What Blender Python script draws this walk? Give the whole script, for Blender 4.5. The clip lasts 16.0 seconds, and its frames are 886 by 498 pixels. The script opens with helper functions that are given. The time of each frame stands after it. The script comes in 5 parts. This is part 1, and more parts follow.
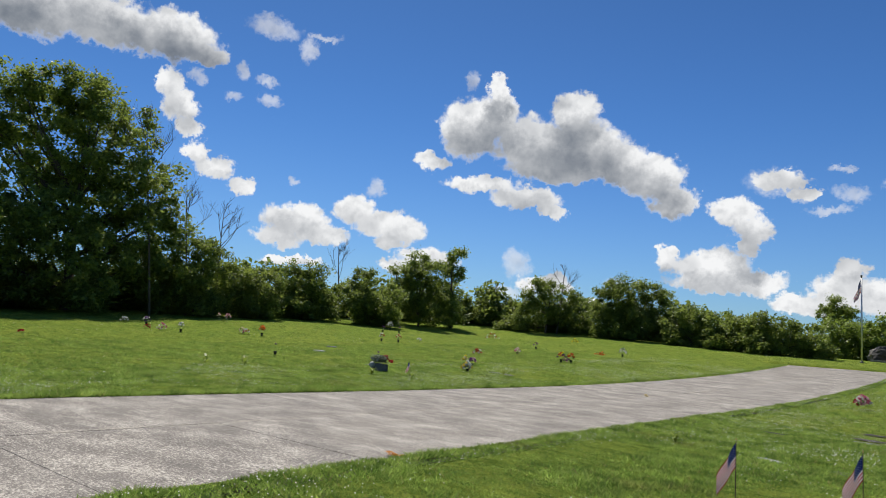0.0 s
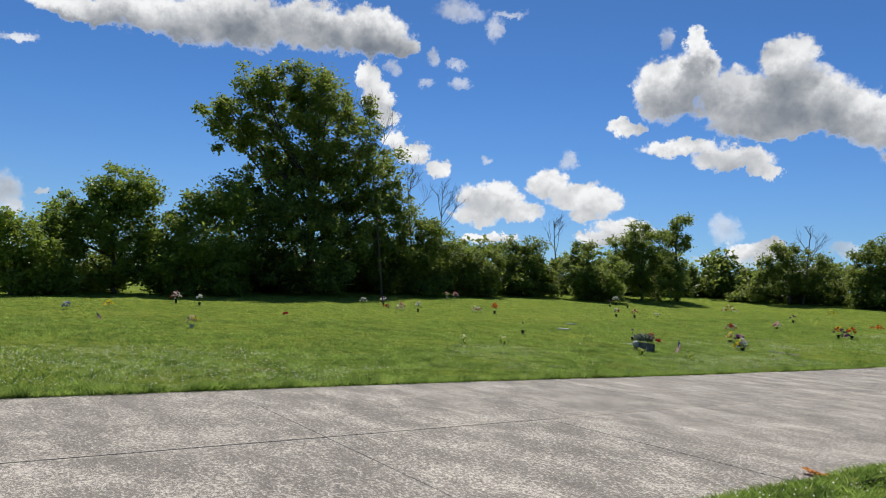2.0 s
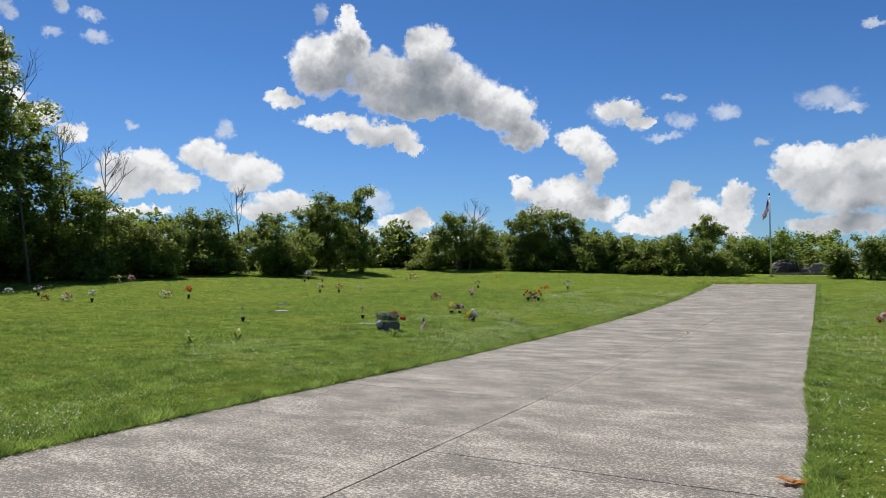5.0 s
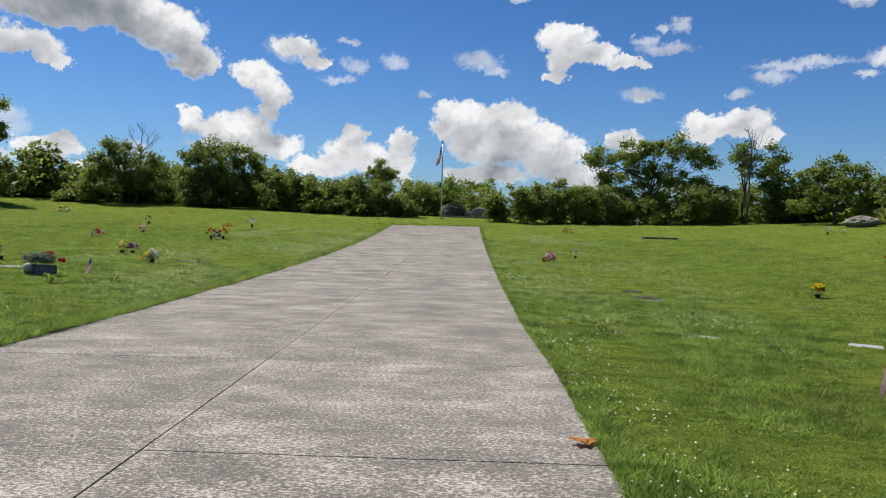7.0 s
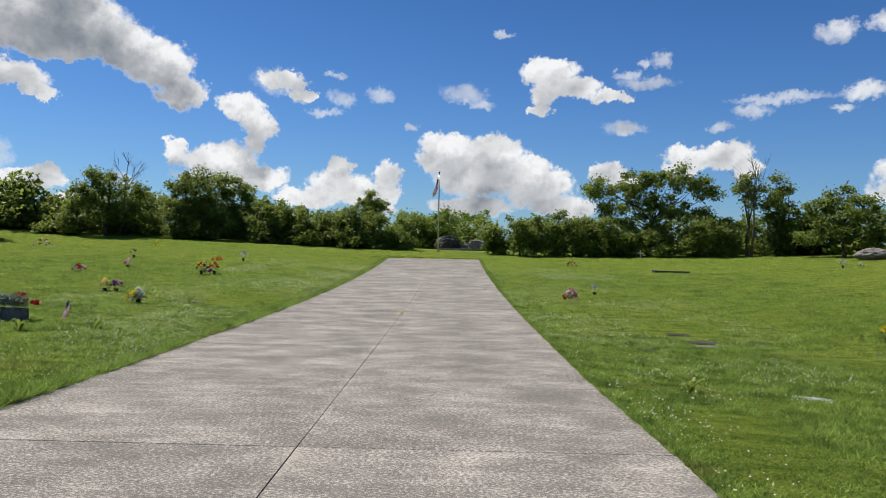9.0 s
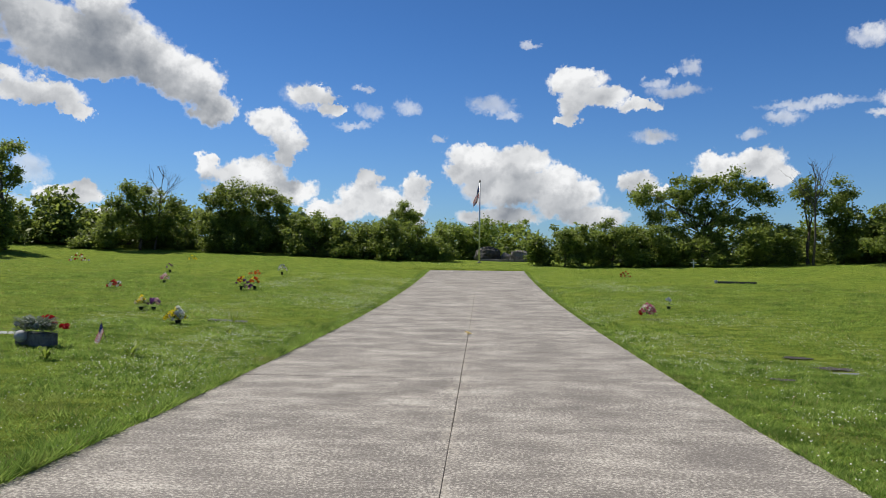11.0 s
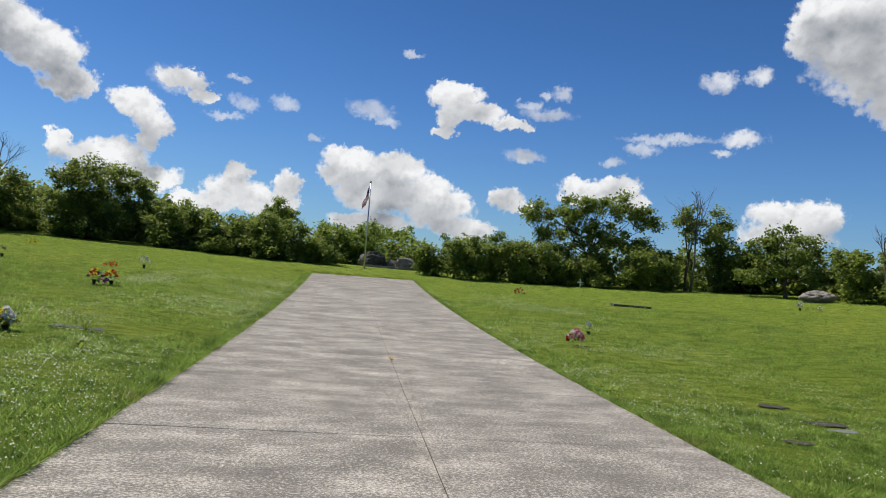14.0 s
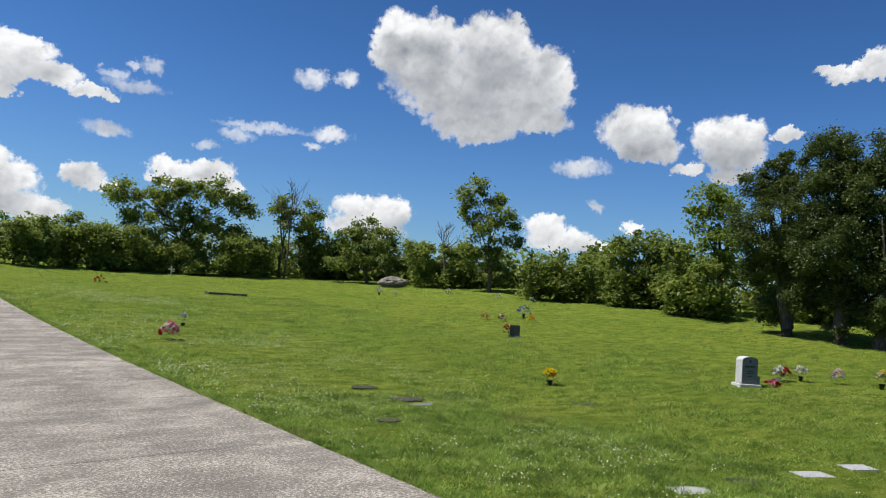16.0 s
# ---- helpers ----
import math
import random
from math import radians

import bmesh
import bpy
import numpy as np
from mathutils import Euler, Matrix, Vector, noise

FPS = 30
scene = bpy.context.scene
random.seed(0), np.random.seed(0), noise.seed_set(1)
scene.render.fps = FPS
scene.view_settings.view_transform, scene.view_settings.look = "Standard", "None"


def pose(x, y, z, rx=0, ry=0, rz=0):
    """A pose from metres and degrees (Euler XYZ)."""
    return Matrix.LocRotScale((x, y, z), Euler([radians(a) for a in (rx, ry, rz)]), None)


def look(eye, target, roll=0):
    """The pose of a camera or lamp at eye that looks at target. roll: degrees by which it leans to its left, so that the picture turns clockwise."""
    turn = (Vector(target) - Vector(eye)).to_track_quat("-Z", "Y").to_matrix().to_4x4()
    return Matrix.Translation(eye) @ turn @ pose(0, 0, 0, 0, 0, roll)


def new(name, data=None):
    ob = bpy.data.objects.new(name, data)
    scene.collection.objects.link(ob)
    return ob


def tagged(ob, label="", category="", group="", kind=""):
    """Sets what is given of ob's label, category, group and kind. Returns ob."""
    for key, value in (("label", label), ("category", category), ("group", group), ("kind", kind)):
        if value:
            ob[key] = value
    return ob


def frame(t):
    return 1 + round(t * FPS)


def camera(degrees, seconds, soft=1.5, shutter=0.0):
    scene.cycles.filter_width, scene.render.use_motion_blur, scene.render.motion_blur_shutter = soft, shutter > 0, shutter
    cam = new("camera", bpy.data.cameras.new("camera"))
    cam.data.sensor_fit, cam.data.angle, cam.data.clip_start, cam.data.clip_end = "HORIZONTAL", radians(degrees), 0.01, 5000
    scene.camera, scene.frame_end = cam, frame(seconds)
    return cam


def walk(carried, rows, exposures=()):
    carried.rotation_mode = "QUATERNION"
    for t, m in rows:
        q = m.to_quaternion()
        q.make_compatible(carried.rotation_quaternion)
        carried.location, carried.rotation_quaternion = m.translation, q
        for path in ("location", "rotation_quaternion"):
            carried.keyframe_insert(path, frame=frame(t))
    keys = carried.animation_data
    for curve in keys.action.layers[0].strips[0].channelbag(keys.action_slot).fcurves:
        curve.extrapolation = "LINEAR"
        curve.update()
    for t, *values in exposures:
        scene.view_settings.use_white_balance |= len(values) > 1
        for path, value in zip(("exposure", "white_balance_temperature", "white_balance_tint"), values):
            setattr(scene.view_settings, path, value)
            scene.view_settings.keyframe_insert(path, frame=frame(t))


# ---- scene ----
cam = camera(65.4, 16.0, soft=1.0)

PATH = [
    (0, (8.907, -8.789, 1.482), (7.623, -7.275, 1.726), 4.0),
    (0.5, (8.301, -8.817, 1.48), (6.843, -7.462, 1.677), 4.3),
    (1, (7.693, -8.819, 1.477), (6.126, -7.588, 1.649), 3.8),
    (1.5, (7.097, -8.96, 1.453), (5.473, -7.804, 1.608), 3.1),
    (2, (6.502, -9.013, 1.447), (4.84, -7.908, 1.587), 2.7),
    (2.5, (5.893, -9.096, 1.449), (4.227, -7.997, 1.578), 2.7),
    (3, (5.311, -9.117, 1.464), (3.676, -7.971, 1.578), 2.8),
    (3.5, (4.719, -9.061, 1.515), (3.155, -7.819, 1.629), 2.4),
    (4, (4.214, -9.039, 1.539), (2.769, -7.662, 1.667), 1.6),
    (4.5, (3.775, -8.915, 1.575), (2.53, -7.355, 1.692), 0.7),
    (5, (3.338, -8.771, 1.659), (2.379, -7.017, 1.738), -0.3),
    (5.2, (3.163, -8.746, 1.645), (2.326, -6.93, 1.706), -0.7),
    (7.3, (2.049, -7.347, 1.634), (2.002, -5.35, 1.539), 1.4),
    (7.5, (1.932, -7.185, 1.659), (1.864, -5.189, 1.571), 1.3),
    (8, (1.673, -6.781, 1.675), (1.605, -4.784, 1.612), 0.7),
    (8.2, (1.597, -6.602, 1.7), (1.548, -4.604, 1.655), 0.7),
    (10.3, (0.629, -4.588, 1.687), (0.606, -2.589, 1.708), 1.3),
    (10.5, (0.509, -4.421, 1.689), (0.46, -2.422, 1.714), 0.9),
    (11, (0.285, -3.945, 1.701), (0.173, -1.948, 1.733), 0.6),
    (11.5, (0.014, -3.463, 1.722), (-0.094, -1.466, 1.748), 0.7),
    (12, (-0.213, -2.976, 1.72), (-0.235, -0.977, 1.71), 0.7),
    (12.5, (-0.372, -2.447, 1.713), (-0.258, -0.451, 1.685), 1.4),
    (13, (-0.584, -1.994, 1.694), (-0.387, -0.004, 1.686), 3.0),
    (13.5, (-0.759, -1.584, 1.725), (-0.538, 0.404, 1.746), 4.3),
    (14, (-0.901, -1.212, 1.745), (-0.638, 0.769, 1.809), 4.4),
    (14.5, (-1.081, -1.03, 1.764), (-0.672, 0.925, 1.87), 3.7),
    (15, (-1.12, -0.895, 1.819), (-0.392, 0.962, 1.955), 3.4),
    (15.5, (-1.007, -0.849, 1.818), (0.079, 0.824, 1.957), 3.9),
    (16, (-0.954, -0.848, 1.813), (0.342, 0.671, 1.924), 4.2),
]
walk(cam, [(t, look(eye, target, roll)) for t, eye, target, roll in PATH], exposures=((0.0, 0.12), (13.5, 0.12), (15.0, 0.14), (16.0, 0.22)))

# ---- sky, clouds and sun ----
SUN_AZ, SUN_EL = -55.0, 60.0
world = bpy.data.worlds.new("sky")
scene.world = world
world.use_nodes = True
wt = world.node_tree


def wnode(kind, **inputs):
    n = wt.nodes.new(kind)
    for key, value in inputs.items():
        k = int(key[1:])
        if isinstance(value, bpy.types.NodeSocket):
            wt.links.new(value, n.inputs[k])
        else:
            n.inputs[k].default_value = value
    return n


def wmath(op, a, b=0.0, c=0.0):
    n = wnode("ShaderNodeMath", i0=a, i1=b, i2=c)
    n.operation = op
    return n.outputs[0]


def wvec(op, a, b, c=(0, 0, 0)):
    n = wnode("ShaderNodeVectorMath", i0=a, i1=b, i2=c)
    n.operation = op
    return n


def wrange(value, a, b, c, d, smooth=True):
    n = wnode("ShaderNodeMapRange", i0=value, i1=a, i2=b, i3=c, i4=d)
    n.interpolation_type = "SMOOTHSTEP" if smooth else "LINEAR"
    return n.outputs[0]


sky = wt.nodes.new("ShaderNodeTexSky")
sky.sky_type = "NISHITA"
sky.sun_disc = False
sky.sun_elevation = radians(SUN_EL)
sky.sun_rotation = radians(SUN_AZ)
sky.air_density, sky.dust_density, sky.ozone_density = 1.0, 0.45, 3.0
sky.altitude = 200

where = wt.nodes.new("ShaderNodeTexCoord").outputs["Generated"]
split = wnode("ShaderNodeSeparateXYZ", i0=where)
azimuth = wmath("MULTIPLY", wmath("ARCTAN2", split.outputs[0], split.outputs[1]), 57.29578)
height = wmath("MULTIPLY", wmath("ARCSINE", split.outputs[2]), 57.29578)
plain = wnode("ShaderNodeCombineXYZ", i0=azimuth, i1=height).outputs[0]


def wnoise(vector, scale, detail, rough):
    n = wt.nodes.new("ShaderNodeTexNoise")
    wt.links.new(vector, n.inputs["Vector"])
    n.inputs["Scale"].default_value = scale
    n.inputs["Detail"].default_value = detail
    n.inputs["Roughness"].default_value = rough
    return n


billow = wnoise(where, 22, 2, 0.5)
curl = wnoise(where, 55, 10, 0.66)
puff = wt.nodes.new("ShaderNodeTexVoronoi")
puff.feature = "SMOOTH_F1"
wt.links.new(where, puff.inputs["Vector"])
puff.inputs["Scale"].default_value = 48
puff.inputs["Detail"].default_value = 2.5
shift = wvec("MULTIPLY_ADD", billow.outputs["Color"], (1.4, 1.0, 0), (-0.7, -0.5, 0)).outputs[0]
shift = wvec("MULTIPLY_ADD", curl.outputs["Color"], (1.9, 1.5, 0), shift).outputs[0]
shift = wvec("ADD", shift, (-0.95, -0.75, 0)).outputs[0]
frill = wnoise(where, 150, 5, 0.6)
shift = wvec("MULTIPLY_ADD", frill.outputs["Color"], (0.9, 0.8, 0), shift).outputs[0]
shift = wvec("ADD", shift, (-0.45, -0.4, 0)).outputs[0]
spot = wvec("ADD", plain, shift).outputs[0]
spot_y = wnode("ShaderNodeSeparateXYZ", i0=spot).outputs[1]
rough_edge = wmath("MULTIPLY_ADD", puff.outputs["Distance"], 0.62, -0.29)
cover, grey = None, None


def cloud(blobs, shade):
    """One cloud out of soft discs (azimuth, elevation, half width, half height, in degrees); shade: how grey it is where more cloud lies above."""
    global cover, grey

    def field(at):
        near = None
        for a, e, ra, re in blobs:
            ra, re = ra * 1.10, re * 1.12
            q = wvec("MULTIPLY_ADD", at, (1 / ra, 1 / re, 0), (-a / ra, -e / re, 0)).outputs[0]
            d = wvec("DOT_PRODUCT", q, q).outputs["Value"]
            near = d if near is None else wmath("SMOOTH_MIN", near, d, 0.25)
        return near

    low = min(e - re for a, e, ra, re in blobs)
    high = max(e + re for a, e, ra, re in blobs)
    soft = shade <= 0.25
    near = field(spot)
    mask = wrange(wmath("ADD", near, rough_edge), 1.40 if soft else 1.14, 0.05 if soft else 0.66, 0.0, (0.60 if shade <= 0.2 else 0.84) if soft else 1.0)
    if soft:
        base = wmath("MULTIPLY", wrange(spot_y, high, low, 0.0, shade), mask)
    else:
        above = field(wvec("ADD", spot, (0, min(2.0, max(0.6, 0.30 * (high - low))), 0)).outputs[0])
        base = wmath("MULTIPLY", wrange(above, 1.7, -0.25, 0.0, min(1.0, shade * 1.05)), mask)
    if cover is None:
        cover, grey = mask, base
    else:
        grey = wmath("MAXIMUM", grey, base)
        cover = wmath("MAXIMUM", cover, mask)


cloud([(-85.7, 19.3, 3.6, 1.0), (-81.5, 20.0, 3.5, 1.4), (-77.8, 20.1, 4.1, 1.7), (-73.9, 20.7, 5.2, 2.0), (-68.1, 21.0, 4.9, 1.9), (-63.4, 21.1, 3.5, 1.9), (-61.2, 20.2, 2.0, 0.9)], 0.98)
cloud([(-63.4, 17.6, 1.1, 1.2), (-62.6, 16.1, 1.5, 1.2), (-61.6, 14.6, 1.2, 0.8)], 0.35)
cloud([(-60.8, 12.8, 1.1, 0.9), (-59.1, 11.8, 1.9, 0.9), (-57.1, 10.5, 1.3, 0.7)], 0.35)
cloud([(-52.7, 8.4, 2.8, 1.4), (-53.9, 6.9, 2.4, 0.9), (-50.3, 7.3, 2.3, 0.9), (-48.0, 9.6, 1.9, 1.5), (-46.2, 8.6, 1.9, 1.1), (-44.0, 8.6, 2.1, 1.4), (-44.8, 7.2, 1.4, 0.7)], 0.4)
cloud([(-52.6, 5.0, 2.8, 0.4), (-41.7, 6.1, 2.7, 1.0), (-43.9, 5.4, 1.8, 0.7)], 0.3)
cloud([(-42.0, 14.2, 1.7, 0.7), (-38.8, 16.9, 2.7, 2.3), (-36.4, 20.2, 1.1, 1.3), (-36.5, 18.0, 2.2, 1.9), (-33.0, 15.8, 3.9, 2.5), (-29.8, 18.6, 2.2, 1.7), (-29.2, 15.9, 3.8, 2.5), (-26.0, 14.6, 2.8, 1.8), (-23.7, 13.7, 2.7, 1.8), (-21.9, 11.7, 2.0, 1.5), (-31.2, 14.1, 4.7, 1.2)], 0.92)
cloud([(-31.8, 4.5, 2.4, 0.8), (-30.9, 5.1, 1.2, 0.6), (-28.8, 2.9, 1.6, 0.6)], 0.35)
cloud([(-37.5, 12.6, 3.4, 0.7), (-33.7, 11.7, 3.1, 1.0), (-31.3, 10.6, 1.2, 0.6)], 0.4)
cloud([(-13.9, 13.2, 2.2, 0.9), (-12.6, 12.1, 1.2, 0.4)], 0.3)
cloud([(-9.3, 11.9, 1.1, 0.6), (-10.7, 10.9, 1.5, 0.3), (-9.7, 13.7, 0.5, 0.3)], 0.2)
cloud([(-17.3, 10.7, 2.1, 1.2), (-16.0, 9.4, 1.6, 1.2), (-16.2, 8.1, 1.0, 0.8), (-18.8, 6.7, 3.0, 1.3), (-22.2, 7.3, 0.9, 1.1), (-16.0, 5.5, 2.9, 1.0), (-18.0, 5.5, 4.2, 0.8)], 0.6)
cloud([(-9.5, 6.5, 1.2, 0.9), (-10.0, 5.1, 2.1, 1.4), (-12.3, 3.9, 2.3, 0.8), (-7.6, 4.6, 1.6, 1.4), (-5.6, 5.8, 1.2, 1.3), (-5.8, 4.2, 1.4, 1.4)], 0.3)
cloud([(-0.4, 8.4, 2.6, 1.3), (3.1, 8.2, 2.6, 1.4), (5.9, 6.6, 2.1, 1.4), (-1.1, 7.1, 2.6, 0.9), (2.2, 6.1, 4.2, 1.9), (6.8, 5.2, 3.2, 1.6), (9.5, 3.6, 2.7, 0.9), (1.3, 3.6, 3.7, 0.9)], 0.6)
cloud([(-14.4, 13.1, 2.1, 1.0), (-12.8, 12.0, 0.9, 0.5), (-9.4, 12.0, 1.3, 0.6), (-10.7, 10.9, 1.4, 0.3), (-6.2, 12.5, 1.2, 0.7), (0.7, 12.8, 1.9, 0.7), (2.1, 12.1, 1.0, 0.4), (-3.5, 10.0, 0.6, 0.3), (-10.1, 13.7, 0.6, 0.3), (3.9, 17.3, 0.9, 0.3)], 0.2)
cloud([(7.6, 14.4, 2.8, 1.1), (9.5, 13.2, 2.8, 0.9), (12.6, 12.4, 1.8, 0.5), (7.2, 12.6, 1.2, 1.1), (6.8, 11.4, 1.2, 0.4)], 0.35)
cloud([(15.3, 13.3, 2.1, 0.5), (13.8, 13.9, 0.9, 0.4), (16.6, 14.9, 0.8, 0.6), (15.1, 14.7, 0.7, 0.3), (13.7, 10.0, 1.6, 0.5), (20.9, 9.7, 1.0, 0.4), (28.6, 15.9, 1.3, 0.7)], 0.2)
cloud([(25.0, 11.7, 3.5, 0.4), (23.2, 10.8, 1.2, 0.5)], 0.2)
cloud([(12.6, 6.3, 1.6, 1.0), (14.1, 5.8, 0.9, 0.4), (18.5, 7.6, 2.1, 1.0), (21.3, 7.5, 2.2, 1.1), (18.1, 6.8, 1.7, 0.6), (22.8, 6.6, 1.2, 0.8)], 0.3)
cloud([(35.2, 19.3, 2.2, 2.6), (38.1, 19.1, 3.0, 2.8), (43.4, 19.5, 3.7, 2.8), (45.2, 20.4, 1.2, 1.9), (40.2, 16.6, 5.4, 2.8), (45.0, 16.5, 4.9, 2.6), (47.8, 17.0, 2.7, 2.8), (42.4, 13.6, 3.9, 1.6), (46.6, 14.3, 3.8, 1.2)], 0.66)
cloud([(55.6, 13.6, 3.0, 2.0), (56.7, 12.1, 2.7, 1.1), (59.8, 10.6, 1.2, 0.6)], 0.6)
cloud([(62.6, 13.2, 2.8, 1.5), (63.1, 11.9, 2.5, 1.6), (62.8, 10.0, 1.5, 0.6), (66.7, 13.1, 1.1, 0.5)], 0.6)
cloud([(51.5, 10.6, 2.3, 0.7), (52.6, 7.5, 0.7, 0.5), (28.9, 16.2, 1.1, 0.7), (31.5, 16.2, 1.1, 0.7)], 0.25)
cloud([(70.8, 17.2, 1.7, 0.7), (72.2, 17.9, 1.1, 1.2), (69.4, 17.5, 1.2, 0.4)], 0.4)
cloud([(48.6, 5.7, 1.9, 1.0), (49.8, 4.6, 2.8, 1.2), (52.8, 4.1, 2.3, 0.7), (55.8, 5.8, 1.0, 0.6)], 0.3)
cloud([(33.5, 6.0, 2.8, 1.2), (35.9, 6.0, 1.9, 1.4), (34.1, 4.6, 3.3, 1.2)], 0.3)
cloud([(30.7, 11.7, 1.6, 0.6), (29.2, 10.6, 1.0, 0.3), (13.8, 9.9, 1.4, 0.5)], 0.25)
cloud([(-89.3, 6.1, 1.2, 1.4), (-88.5, 5.0, 0.7, 0.7), (-87.0, 6.3, 0.5, 0.2), (-89.0, 16.6, 1.1, 0.3)], 0.25)
cloud([(-58.0, 19.5, 0.5, 0.7), (-55.8, 19.0, 0.8, 0.4), (-55.5, 17.5, 0.9, 0.5), (-58.2, 17.5, 0.9, 0.4), (-61.5, 18.3, 0.5, 0.5), (-55.8, 23.1, 2.0, 0.8), (-51.7, 22.9, 1.3, 0.3), (-52.9, 21.8, 0.8, 0.9)], 0.15)
cloud([(-46.4, 11.6, 0.7, 0.7), (-34.3, 6.2, 1.2, 1.2), (-34.8, 3.8, 1.7, 0.5), (-32.0, 3.7, 1.6, 0.5), (-26.1, 4.6, 1.1, 0.5), (-38.8, 20.7, 0.6, 0.8), (-53.1, 11.5, 0.5, 0.3)], 0.2)

# thin scattered cumulus in the rest of the sky
rest = wnoise(where, 5.0, 8, 0.6)
away = wrange(wmath("ABSOLUTE", azimuth), 100, 125, 0.0, 1.0)
scattered = wmath("MULTIPLY", wrange(rest.outputs[0], 0.56, 0.66, 0.0, 1.0), away)
cover = wmath("MAXIMUM", cover, scattered)

toward = wvec("ADD", where, (-0.010, 0.004, 0.026)).outputs[0]
lit = wmath("SUBTRACT", wnoise(where, 13, 2.5, 0.45).outputs[0], wnoise(toward, 13, 2.5, 0.45).outputs[0])
near_by = wvec("ADD", where, (-0.003, 0.001, 0.007)).outputs[0]
crisp = wmath("SUBTRACT", wnoise(where, 48, 4, 0.5).outputs[0], wnoise(near_by, 48, 4, 0.5).outputs[0])
relief = wmath("ADD", wrange(lit, 0.02, -0.24, 0.0, 0.60, False), wrange(crisp, 0.02, -0.24, 0.0, 0.26, False))
# uneven greys: brighter lobes stand out of the shaded base
lobes = wrange(wnoise(where, 17, 5, 0.55).outputs[0], 0.34, 0.66, 0.78, 1.25)
grey = wmath("MULTIPLY", grey, lobes)
dim = wmath("ADD", grey, wmath("MULTIPLY", relief, wmath("SUBTRACT", 1.0, wmath("MULTIPLY", grey, 0.5))))
dim = wmath("DIVIDE", dim, wmath("MULTIPLY_ADD", dim, 0.30, 0.95))
white = wt.nodes.new("ShaderNodeMix")
white.data_type = "RGBA"
wt.links.new(dim, white.inputs[0])
white.inputs[6].default_value = (11.7, 11.8, 11.9, 1)
white.inputs[7].default_value = (2.1, 2.45, 3.0, 1)
blend = wt.nodes.new("ShaderNodeMix")
blend.data_type = "RGBA"
wt.links.new(cover, blend.inputs[0])
tint = wt.nodes.new("ShaderNodeMix")
tint.data_type, tint.blend_type = "RGBA", "MULTIPLY"
tint.inputs[0].default_value = 1.0
wt.links.new(sky.outputs[0], tint.inputs[6])
hue = wt.nodes.new("ShaderNodeMix")
hue.data_type = "RGBA"
wt.links.new(wrange(height, 1, 20, 0.0, 1.0), hue.inputs[0])
hue.inputs[6].default_value = (0.60, 0.88, 1.22, 1)
hue.inputs[7].default_value = (0.44, 0.81, 1.26, 1)
wt.links.new(hue.outputs[2], tint.inputs[7])
deep = wvec("SCALE", tint.outputs[2], (0, 0, 0))
wt.links.new(wrange(height, 5, 36, 1.04, 0.78), deep.inputs["Scale"])
wt.links.new(deep.outputs[0], blend.inputs[6])
wt.links.new(white.outputs[2], blend.inputs[7])
wt.links.new(blend.outputs[2], wt.nodes["Background"].inputs[0])
wt.nodes["Background"].inputs[1].default_value = 0.072

sun = new("sun", bpy.data.lights.new("sun", "SUN"))
sun.data.energy = 5.0
sun.data.angle = radians(0.53)
sun.data.color = (1.0, 0.95, 0.87)
sun.matrix_world = look((30 * math.sin(radians(SUN_AZ)), 30 * math.cos(radians(SUN_AZ)), 30 * math.tan(radians(SUN_EL))), (0, 0, 0))


